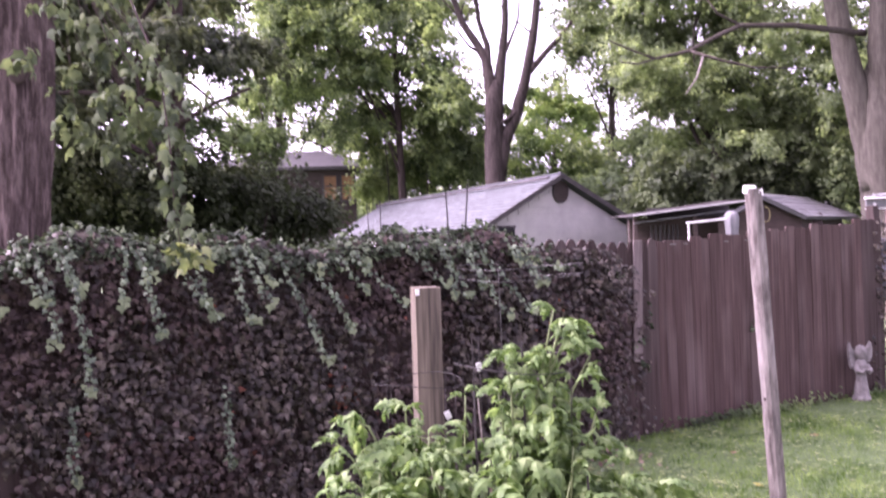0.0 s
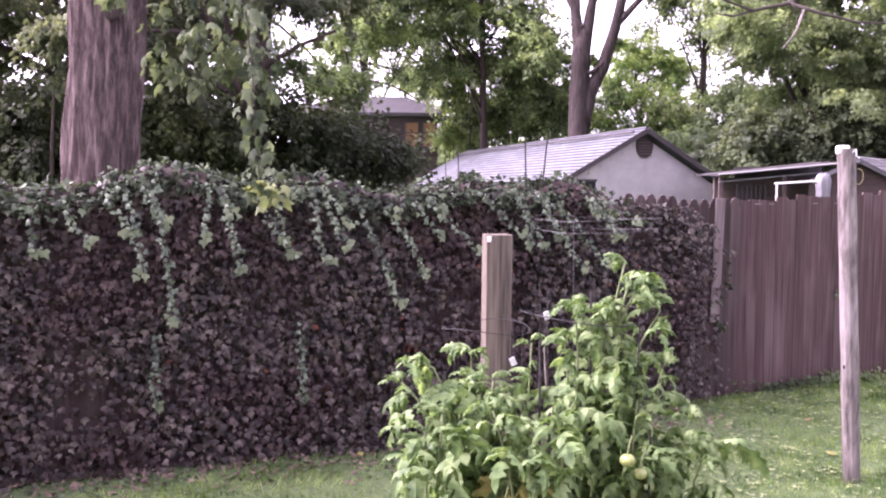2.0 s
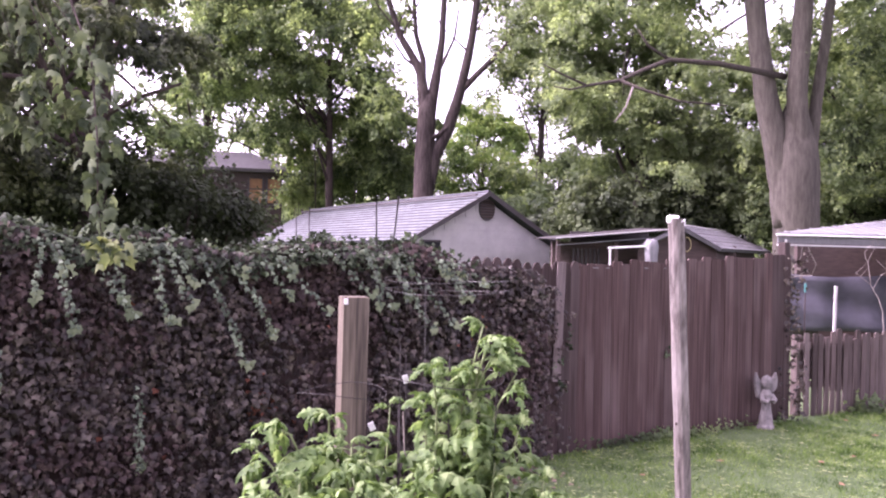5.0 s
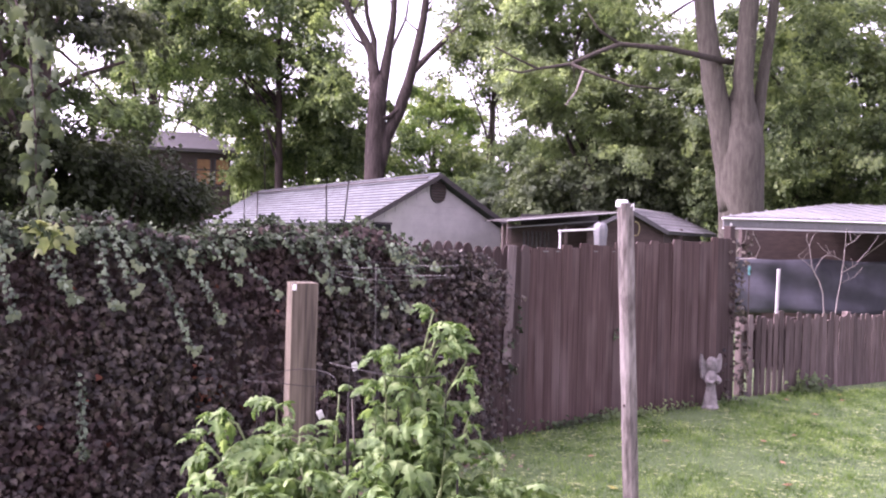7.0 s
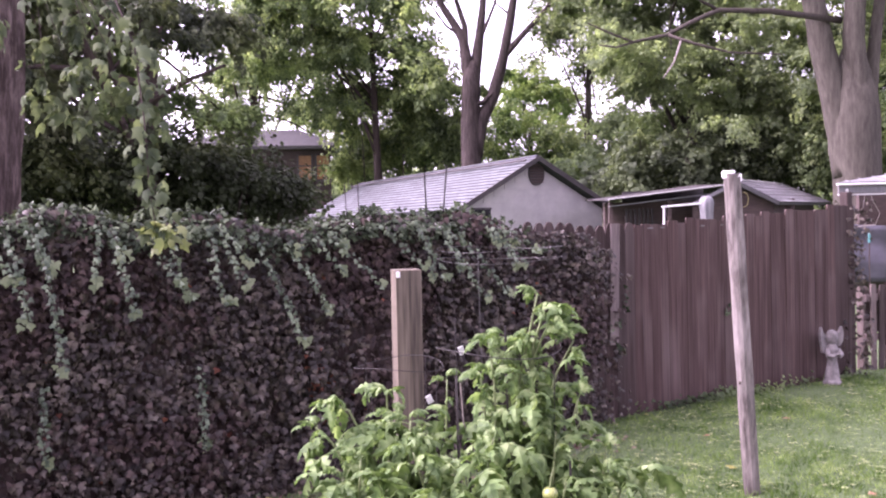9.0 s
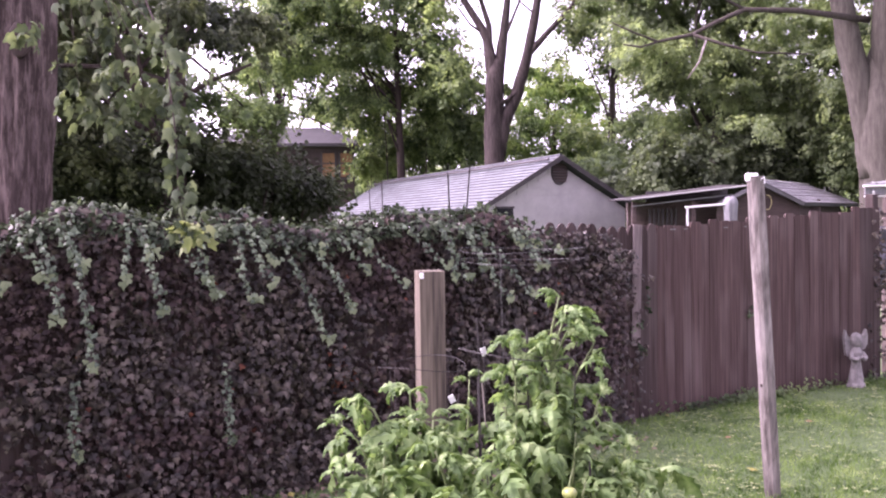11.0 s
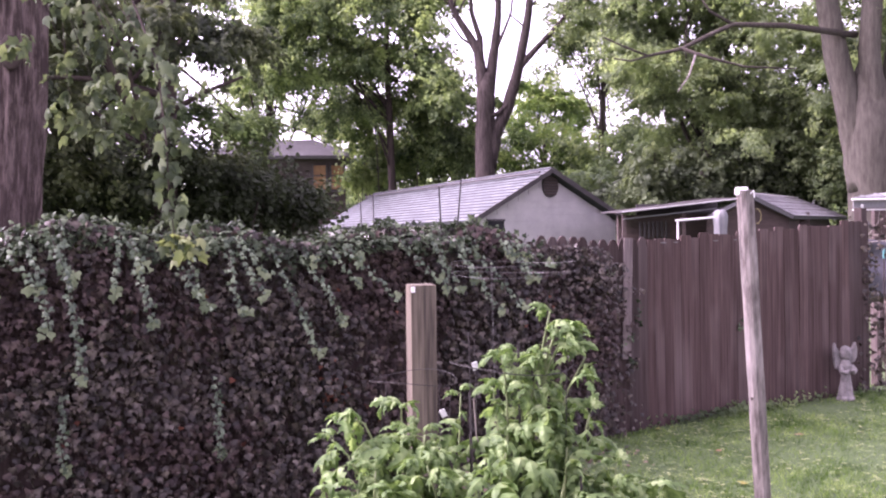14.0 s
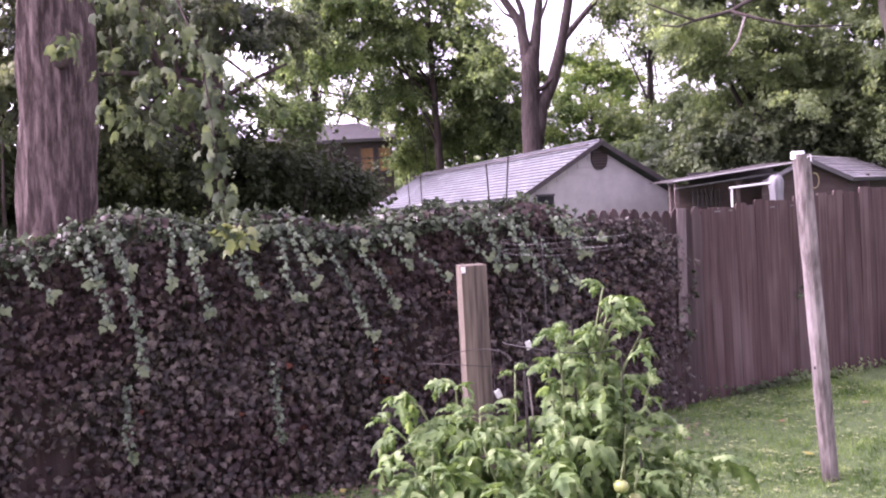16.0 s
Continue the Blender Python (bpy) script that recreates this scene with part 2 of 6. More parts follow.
TARP = plain_material("blue_grey_tarp", (0.068, 0.067, 0.084), 0.6, 0.35, 3, 0, 0.01)
WIRE = plain_material("rusty_wire", (0.028, 0.023, 0.021), 0.7, 0.4, 40, 0.1)
WIRE_PALE = plain_material("galvanised_wire", (0.16, 0.155, 0.15), 0.45, 0.3, 40, 0.7)
CONCRETE = plain_material("pale_concrete", (0.245, 0.225, 0.215), 0.9, 0.45, 22, 0, 0.006)
PLASTIC = plain_material("white_plastic", (0.80, 0.80, 0.79), 0.4, 0.05, 20)
CLOTH = plain_material("pale_cloth", (0.17, 0.17, 0.175), 0.9, 0.15, 9, 0, 0.006)
TEAL = plain_material("teal_paint", (0.05, 0.20, 0.19), 0.5, 0.2, 9)
YELLOW = plain_material("yellow_cord", (0.33, 0.28, 0.12), 0.6, 0.2, 30)
SOIL = plain_material("bare_soil", (0.075, 0.055, 0.045), 0.95, 0.4, 6, 0, 0.02)
STEM = plain_material("green_stem", (0.15, 0.20, 0.075), 0.6, 0.25, 20)
TWIG_PALE = plain_material("bleached_twig", (0.23, 0.20, 0.18), 0.85, 0.3, 15)
GLASS_DARK = plain_material("dark_window_glass", (0.02, 0.022, 0.025), 0.08, 0.1, 2)
HOUSE_PAINT = plain_material("house_siding", (0.45, 0.42, 0.40), 0.7, 0.1, 3)
FRUIT = plain_material("green_tomato_skin", (0.25, 0.295, 0.09), 0.3, 0.15, 10)


def lawn_material():
    m, n, l, p = nodes_of("lawn_soil_and_thatch")
    t = noise_tex(n, l, 30, 8)
    big = noise_tex(n, l, 0.7, 4)
    a = ramp(n, [(0.3, (0.022, 0.044, 0.013)), (0.7, (0.060, 0.100, 0.030))])
    b = ramp(n, [(0.3, (0.040, 0.080, 0.022)), (0.7, (0.12, 0.168, 0.060))])
    l.new(t.outputs["Fac"], a.inputs["Fac"])
    l.new(t.outputs["Fac"], b.inputs["Fac"])
    l.new(mix_rgb(n, l, big.outputs["Fac"], a.outputs[0], b.outputs[0]), p.inputs["Base Color"])
    p.inputs["Roughness"].default_value = 0.95
    bump(n, l, t.outputs["Fac"], 0.8, 0.03, p)
    return m


LAWN = lawn_material()


# ---- building tools ----
rng = np.random.RandomState(7)


def empty(name, m=None, label="", category="", group="", kind=""):
    ob = new(name)
    ob.empty_display_size = 0.1
    if m is not None:
        ob.matrix_world = m
    return tagged(ob, label, category, group, kind)


def part(name, bm, material, parent=None, label="", smooth=False):
    """A bmesh as one mesh object, in its parent's space."""
    me = bpy.data.meshes.new(name)
    bm.to_mesh(me)
    bm.free()
    if smooth:
        me.shade_smooth()
    me.materials.append(material)
    ob = new(name, me)
    ob.parent = parent
    return tagged(ob, label)


def share(name, me, parent, m):
    """Another object on a mesh that stands already."""
    ob = new(name, me)
    ob.parent = parent
    ob.matrix_basis = m
    return ob


def box(bm, size, at=(0, 0, 0), turn=None, bevel=0.0):
    made = bmesh.ops.create_cube(bm, size=1.0)["verts"]
    bmesh.ops.scale(bm, vec=size, verts=made)
    if bevel:
        edges = list({e for v in made for e in v.link_edges})
        made = list({v for f in bmesh.ops.bevel(bm, geom=edges, offset=bevel, segments=1, affect="EDGES")["faces"] for v in f.verts} | {v for v in made if v.is_valid})
    if turn is not None:
        bmesh.ops.transform(bm, matrix=turn.to_4x4(), verts=made)
    bmesh.ops.translate(bm, vec=at, verts=made)
    return made


def box_bm(size, at=(0, 0, 0), turn=None, bevel=0.0):
    bm = bmesh.new()
    box(bm, size, at, turn, bevel)
    return bm


def tube(bm, pts, radii, seg=8, rough=0.0, caps=True):
    """A limb along pts, with a radius at each."""
    pts = [Vector(p) for p in pts]
    rings = []
    side = None
    for i, p in enumerate(pts):
        d = (pts[min(i + 1, len(pts) - 1)] - pts[max(i - 1, 0)]).normalized()
        if side is None:
            side = d.orthogonal().normalized()
        side = (side - d * side.dot(d)).normalized()
        up = d.cross(side)
        ring = []
        for k in range(seg):
            a = 2 * math.pi * k / seg
            r = radii[i] * (1 + rough * noise.noise((p + side * math.cos(a) + up * math.sin(a)) * 1.7))
            ring.append(bm.verts.new(p + r * (side * math.cos(a) + up * math.sin(a))))
        rings.append(ring)
    for a, b in zip(rings, rings[1:]):
        for k in range(seg):
            bm.faces.new((a[k], a[(k + 1) % seg], b[(k + 1) % seg], b[k]))
    if caps:
        bm.faces.new(rings[0][::-1])
        bm.faces.new(rings[-1])


def tube_bm(pts, radii, seg=8, rough=0.0):
    bm = bmesh.new()
    tube(bm, pts, radii if hasattr(radii, "__len__") else [radii] * len(pts), seg, rough)
    return bm


def bend(a, b, sag=0.0, n=6, sway=0.0, r=None):
    """Points of a curved line from a to b."""
    a, b = Vector(a), Vector(b)
    w = Vector((r.uniform(-1, 1), r.uniform(-1, 1), r.uniform(-0.5, 0.5))) * sway if r is not None else Vector()
    return [a.lerp(b, i / (n - 1)) + (w - Vector((0, 0, sag))) * math.sin(math.pi * i / (n - 1)) for i in range(n)]


def taper(r0, r1, n):
    return [r0 + (r1 - r0) * i / (n - 1) for i in range(n)]


def unit(v):
    return v / np.maximum(np.linalg.norm(v, axis=-1, keepdims=True), 1e-9)


def frames(tip, facing):
    """Turns that lay a leaf's y along tip and its z near facing."""
    tip = unit(tip)
    z = unit(facing - tip * (facing * tip).sum(-1, keepdims=True))
    return np.stack([np.cross(tip, z), tip, z], -1)


def leaves(name, shape, spots, turns, sizes, material, parent=None, label="", kind="", category=""):
    """Many small leaves of one shape as one mesh."""
    verts, faces = np.array(shape[0], float), np.array(shape[1], int)
    n, k = len(spots), len(verts)
    co = np.einsum("nij,kj->nki", turns, verts) * np.asarray(sizes)[:, None, None] + spots[:, None, :]
    idx = (faces[None] + (np.arange(n) * k)[:, None, None]).reshape(-1)
    me = bpy.data.meshes.new(name)
    me.vertices.add(n * k)
    me.vertices.foreach_set("co", co.astype(np.float32).ravel())
    side = faces.shape[1]
    nf = n * len(faces)
    me.loops.add(nf * side)
    me.loops.foreach_set("vertex_index", idx.astype(np.int32))
    me.polygons.add(nf)
    me.polygons.foreach_set("loop_start", np.arange(0, nf * side, side, dtype=np.int32))
    me.update(calc_edges=True)
    me.materials.append(material)
    ob = new(name, me)
    ob.parent = parent
    return tagged(ob, label, category, "", kind)


# leaf shapes, one unit long, stalk at the origin, tip along y
IVY_SHAPE = ([(0, 0, 0), (0.42, 0.02, -0.06), (0.52, 0.36, -0.12), (0.22, 0.52, -0.02), (0, 1.0, -0.10), (-0.22, 0.52, -0.02), (-0.52, 0.36, -0.12), (-0.42, 0.02, -0.06), (0, 0.45, 0.05)],
             [(0, 1, 8), (1, 2, 8), (2, 3, 8), (3, 4, 8), (4, 5, 8), (5, 6, 8), (6, 7, 8), (7, 0, 8)])
TREE_SHAPE = ([(0, 0, 0), (0.34, 0.45, -0.08), (0, 1.0, -0.12), (-0.34, 0.45, -0.08), (0, 0.5, 0.06)], [(0, 1, 4), (1, 2, 4), (2, 3, 4), (3, 0, 4)])
MAPLE_SHAPE = ([(0, 0, 0), (0.30, 0.04, -0.10), (0.27, 0.24, -0.04), (0.44, 0.52, -0.24), (0.22, 0.58, -0.06), (0, 1.0, -0.30), (-0.22, 0.58, -0.06), (-0.44, 0.52, -0.24), (-0.27, 0.24, -0.04), (-0.30, 0.04, -0.10), (0, 0.34, 0.06)],
               [(0, 1, 10), (1, 2, 10), (2, 3, 10), (3, 4, 10), (4, 5, 10), (5, 6, 10), (6, 7, 10), (7, 8, 10), (8, 9, 10), (9, 0, 10)])
FAR_SHAPE = ([(0, 0, 0), (0.38, 0.42, 0.05), (0, 1.0, -0.1), (-0.38, 0.5, -0.05)], [(0, 1, 2), (0, 2, 3)])
BLADE_SHAPE = ([(-0.045, 0, 0), (0.045, 0, 0), (0.03, 0.55, 0.06), (0, 1.0, 0.26), (-0.03, 0.55, 0.06)], [(0, 1, 2), (0, 2, 4), (4, 2, 3)])


def clumps_in(blobs, r):
    """Places of leaf clumps inside ellipsoids, given as centre, half sizes and number."""
    out = []
    for centre, half, count in blobs:
        boughs = max(4, count // 3)
        v = unit(r.normal(size=(boughs, 3))) * (r.uniform(0.2, 1.0, (boughs, 1)) ** 0.5)
        v = v[r.randint(0, boughs, count)] + r.normal(0, 0.17, (count, 3))
        out.append(np.array(centre) + v * np.array(half))
    return np.concatenate(out)


def foliage(name, centres, spread, per, size, shape, material, parent, r, droop=0.5, label="", flat=0.4, twigs=7):
    """Leaves along short drooping twigs that fan out from the clump centres, in flat layers."""
    m = len(centres)
    n = m * per
    k = np.repeat(np.arange(m), per)
    way = unit(r.normal(size=(m, twigs, 3)) * np.array((1, 1, flat)))[k, r.randint(0, twigs, n)]
    reach = (spread * 1.9 * r.uniform(0.55, 1.3, m))[k, None]
    u = (r.uniform(0, 1, n) ** 0.75)[:, None]
    off = way * u * reach + r.normal(size=(n, 3)) * reach * 0.085
    off[:, 2] -= (0.32 * droop * u**2 * reach)[:, 0]
    tip = way * 0.8 + r.normal(size=(n, 3)) * 0.5 + np.array((0, 0, -droop))
    tilt = (r.normal(size=(m, 3)) * 0.35)[k]
    face = np.array((0, 0, 1.0)) + way * 0.35 + tilt + r.normal(size=(n, 3)) * 0.35
    return leaves(name, shape, centres[k] + off, frames(tip, face), size * r.uniform(0.6, 1.3, n), material, parent, label)


def tree(name, base, top, radius, blobs, spread, per, size, leaf, bark, seed, label, limbs=14, shape=FAR_SHAPE, droop=0.5, limb_r=0.3, start=0.35):
    """A tree: tapered trunk, limbs that reach into the crown, and a crown of sprays."""
    r = np.random.RandomState(seed)
    ob = empty(name, Matrix.Translation(base), label, "tree")
    o = Vector(base)
    centres = clumps_in(blobs, r)
    pts = bend((0, 0, -0.1), Vector(top) - o, 0, 9, radius * 0.9, r)
    part("trunk", tube_bm(pts, taper(radius * 1.15, radius * 0.45, 9), 10, 0.15), bark, ob, "", True)
    picks = r.permutation(len(centres))[:limbs]
    for k in picks:
        f = r.uniform(start, 1.0)
        a = Vector(pts[0]).lerp(pts[-1], f)
        q = bend(a, Vector(centres[k]) - o, -0.3, 6, 0.35, r)
        part("limb", tube_bm(q, taper(radius * limb_r, radius * 0.05, 6), 6), bark, ob, "", True)
    foliage("crown", centres - np.array(base), spread, per, size, shape, leaf, ob, r, droop)
    return ob


def ground_z(x, y):
    """The lawn: level, with a low bank along the bare part of the fence."""
    x, y = np.asarray(x, float), np.asarray(y, float)
    bank = 0.085 * np.clip(x / 2.5, 0, 1) * np.clip(1 - (7.22 + 0.556 * x - y) / 2.3, 0, 1)
    return -0.045 + bank - 0.012 * np.clip(x - 5, 0, 5) + 0.010 * np.sin(x * 2.1 + y * 0.7) * np.cos(y * 1.6)


# ---- ground ----
def build_ground():
    bm = bmesh.new()
    xs = [-400, -120, -50, -25, -14, *np.arange(-9, 14.1, 0.5), 18, 25, 50, 120, 400]
    ys = [-120, -40, -15, -6, *np.arange(-3, 16.1, 0.5), 20, 26, 34, 45, 70, 140, 450]
    grid = [[bm.verts.new((x, y, float(ground_z(min(max(x, -9), 14), min(max(y, -3), 16))))) for x in xs] for y in ys]
    for a, b in zip(grid, grid[1:]):
        for k in range(len(xs) - 1):
            bm.faces.new((a[k], a[k + 1], b[k + 1], b[k]))
    ob = part("ground", bm, LAWN, None, "", True)
    tagged(ob, "mown lawn with thin patches and fallen leaves", "lawn", "", "structure")


build_ground()


def build_grass():
    n = 230000
    x = rng.uniform(-3.2, 9.5, n)
    y = 2.2 + (9.6 - 2.2) * rng.uniform(0, 1, n) ** 0.8 + 0.3 * np.clip(x - 3, 0, 9)
    keep = (y < 7.15 + 0.556 * x + np.where(x > 4.8, 0.35, 0.0)) & (np.abs(x) < 0.62 * y + 0.8)
    # the lawn goes on round the bed, to the house
    m = 32000
    near_x, near_y = rng.uniform(-4.5, 5.5, m), rng.uniform(-0.55, 3.0, m)
    around = ((np.abs(near_x) >= 0.62 * near_y + 0.8) | (near_y < 2.2)) & ((np.abs((near_x - 0.05) / 0.95) ** 3 + np.abs((near_y - 3.18) / 0.88) ** 3) > 0.95)
    x, y = np.concatenate([x[keep], near_x[around]]), np.concatenate([y[keep], near_y[around]])
    patch = np.array([noise.noise((a * 0.9, b * 0.9, 0.0)) + 0.5 * noise.noise((a * 2.7, b * 2.7, 3.0)) for a, b in zip(x, y)])
    bare = np.clip(1.0 - (7.22 + 0.556 * x - y) / 1.5, 0, 1) * np.clip(1.4 - x, 0, 1)
    keep = rng.uniform(-0.9, 0.55, len(x)) < patch + 0.33 - 1.1 * bare
    x, y, patch = x[keep], y[keep], patch[keep]
    n = len(x)
    spots = np.stack([x, y, ground_z(x, y) - 0.004], 1)
    tip = np.stack([rng.normal(0, 0.55, n), rng.normal(0, 0.55, n), np.ones(n)], 1)
    face = rng.normal(size=(n, 3))
    sizes = 0.046 * rng.uniform(0.5, 1.4, n) * (1 + 0.5 * patch)
    leaves("grass", BLADE_SHAPE, spots, frames(tip, face), sizes, GRASS, None, "short green lawn grass, uneven and patchy", "stuff", "grass")


build_grass()


def build_clover():
    """Clover and other small broad leaves among the grass."""
    r = np.random.RandomState(70)
    n = 16000
    x = r.uniform(0.4, 9.0, n)
    y = 3.0 + r.uniform(0, 1, n) * (7.1 + 0.556 * x - 3.0)
    patch = np.array([noise.noise((a * 1.7, b * 1.7, 8.0)) for a, b in zip(x, y)])
    keep = r.uniform(-0.5, 0.5, n) < patch
    x, y = x[keep], y[keep]
    spots = np.repeat(np.stack([x, y, ground_z(x, y) + r.uniform(0.012, 0.034, len(x))], 1), 3, 0)
    n = len(spots)
    turn = np.tile(np.array((0, 2.09, 4.19)), n // 3) + np.repeat(r.uniform(0, 6.28, n // 3), 3)
    tip = np.stack([np.cos(turn), np.sin(turn), np.full(n, 0.1)], 1)
    face = np.repeat(r.normal(size=(n // 3, 3)) * 0.3, 3, 0) + np.array((0, 0, 1.0))
    leaves("clover", TREE_SHAPE, spots, frames(tip, face), np.repeat(0.020 * r.uniform(0.7, 1.5, n // 3), 3), CLOVER, None, "pale clover leaves scattered through the lawn", "stuff", "clover")


build_clover()

# unseen house wall behind the viewpoint, added to cut the light from behind
wall = part("wall_unseen", box_bm((14, 0.25, 3.0), (1.0, -0.75, 1.5)), HOUSE_PAINT)
tagged(wall, "unseen house wall added to block light from behind", "wall", "", "structure")

# ---- tall board fence ----
FENCE_A = math.atan(0.556)
FENCE = pose(0, 7.22, 0, 0, 0, math.degrees(FENCE_A))
C, S = math.cos(FENCE_A), math.sin(FENCE_A)


def on_fence(s, off=0.0):
    """Plan place at s along the fence and off towards the yard."""
    return s * C + off * S, 7.22 + s * S - off * C


def board_mesh(name, w, h, t, top):
    """A fence board with a shaped top: 'gothic' rounds to a point, 'ear' has cut corners."""
    bm = bmesh.new()
    if top == "gothic":
        outline = [(-w / 2, 0), (w / 2, 0), (w / 2, h - 0.10), (w * 0.40, h - 0.045), (w * 0.2, h - 0.008), (0, h), (-w * 0.2, h - 0.008), (-w * 0.40, h - 0.045), (-w / 2, h - 0.10)]
    else:
        outline = [(-w / 2, 0), (w / 2, 0), (w / 2, h - 0.016), (w / 2 - 0.014, h), (-w / 2 + 0.014, h), (-w / 2, h - 0.016)]
    f = [bm.verts.new((x, -t / 2, z)) for x, z in outline]
    b = [bm.verts.new((x, t / 2, z)) for x, z in outline]
    bm.faces.new(f)
    bm.faces.new(b[::-1])
    for k in range(len(f)):
        bm.faces.new((f[k], b[k], b[(k + 1) % len(f)], f[(k + 1) % len(f)]))
    bmesh.ops.recalc_face_normals(bm, faces=bm.faces)
    me = bpy.data.meshes.new(name)
    bm.to_mesh(me)
    bm.free()
    # gothic boards are the same wood, with ivy shade in their colour
    me.materials.append(FENCE_SHADED if top == "gothic" else FENCE_WOOD if w > 0.09 else PICKET_WOOD)
    return me


def build_fence():
    fence = empty("board_fence", FENCE, "tall weathered red-brown wooden board fence, partly overgrown", "fence")
    r = random.Random(3)
    gothic = [(0.116, board_mesh("board", 0.118, h, 0.019, "gothic")) for h in (1.93, 1.90, 1.95)]
    ear = [(w, board_mesh("board", w + 0.003, h, 0.019, "ear")) for w, h in ((0.138, 1.90), (0.112, 1.88), (0.125, 1.925), (0.097, 1.89), (0.13, 1.905))]
    dark_end = board_mesh("board", 0.115, 1.90, 0.019, "ear")
    dark_end.materials[0] = FENCE_SHADED
    s, k = -7.0, 0
    while s < 5.36:
        w, me = r.choice(gothic if s < 2.05 else ear) if s < 5.02 else (0.112, dark_end)
        x, y = on_fence(s + w / 2)
        k += 1
        share("board", me, fence, pose(s + w / 2, 0.003 * (k % 2) + r.uniform(-0.001, 0.001), 0.005 * max(x - 0.5, 0) ** 2 + 0.028 * max(s - 2.6, 0) - 0.10 + r.uniform(-0.005, 0.02), r.uniform(-0.2, 0.2), r.uniform(-0.25, 0.25), r.uniform(-0.2, 0.2)))
        s += w
    for s in (2.02, 2.12):
        share("board", ear[0][1], fence, pose(s, 0.023, -0.09, 0, 0.6, 0))
    for z in (0.35, 1.0, 1.55):
        part("rail", box_bm((9.1, 0.04, 0.085), (-2.5, 0.032, z), None, 0.004), FENCE_WOOD, fence)
        part("rail", box_bm((3.3, 0.04, 0.085), (3.7, 0.034, z + 0.06), None, 0.004), FENCE_WOOD, fence)
    for s in (-6.9, -4.5, -2.1, 0.3, 2.0, 5.34):
        x, y = on_fence(s)
        h = 2.04 if s > 5 else 1.72
        part("post", box_bm((0.10, 0.10, h), (s + (0.10 if s > 5 else 0), 0.104, h / 2 + 0.005 * max(x - 0.5, 0) ** 2 - 0.02), None, 0.008), FENCE_SHADED, fence)
    # a pale broken batten nailed over the boards
    part("batten", box_bm((0.105, 0.016, 1.12), (1.90, -0.024, 1.26), Matrix.Rotation(radians(2), 3, "Y"), 0.003), PALE_WOOD, fence, "pale broken board")
    part("batten", box_bm((0.05, 0.016, 0.9), (1.18, -0.022, 1.15), Matrix.Rotation(radians(-1), 3, "Y"), 0.003), PALE_WOOD, fence, "pale split batten")
    # pale strips in place of light through gaps above the top rail
    for s, w in ((2.36, 0.07), (2.52, 0.05), (3.05, 0.06), (3.32, 0.04)):
        part("tin_strip", box_bm((w, 0.004, 0.012), (s, -0.0135, 1.745 + 0.01 * s), None, 0.001), WIRE_PALE, fence, "small pale strip painted for light through a gap")


build_fence()


# ---- ivy over the fence ----
def ivy_top(s):
    s = np.asarray(s, float)
    return 1.93 + 0.05 * np.sin(s * 2.3 + 0.8) + 0.035 * np.sin(s * 5.9) + 0.05 * np.exp(-((s + 2.9) / 0.35) ** 2) - 0.06 * np.exp(-((s + 2.2) / 0.18) ** 2) + 0.05 * np.exp(-((s + 0.5) / 0.22) ** 2) - 0.01 - 0.13 * np.clip(s + 0.15, 0, 1.1) - 0.35 * np.clip(s - 1.45, 0, 1)


def ivy_depth(s, z):
    v = np.array([noise.noise((a * 1.6, b * 1.6, 5.0)) + 0.5 * noise.noise((a * 4.5, b * 4.5, 9.0)) for a, b in zip(s, z)])
    return 0.15 + 0.11 * v + 0.01 * np.clip((z - 1.45) / 0.4, 0, 1) + 0.13 * np.clip((0.5 - z) / 0.5, 0, 1) * np.clip(-s, 0, 1)


def fence_points(s, off, z):
    return np.stack([s * C + off * S, 7.22 + s * S - off * C, z], 1)


OUT = np.array((S, -C, 0.0))
ALONG = np.array((C, S, 0.0))


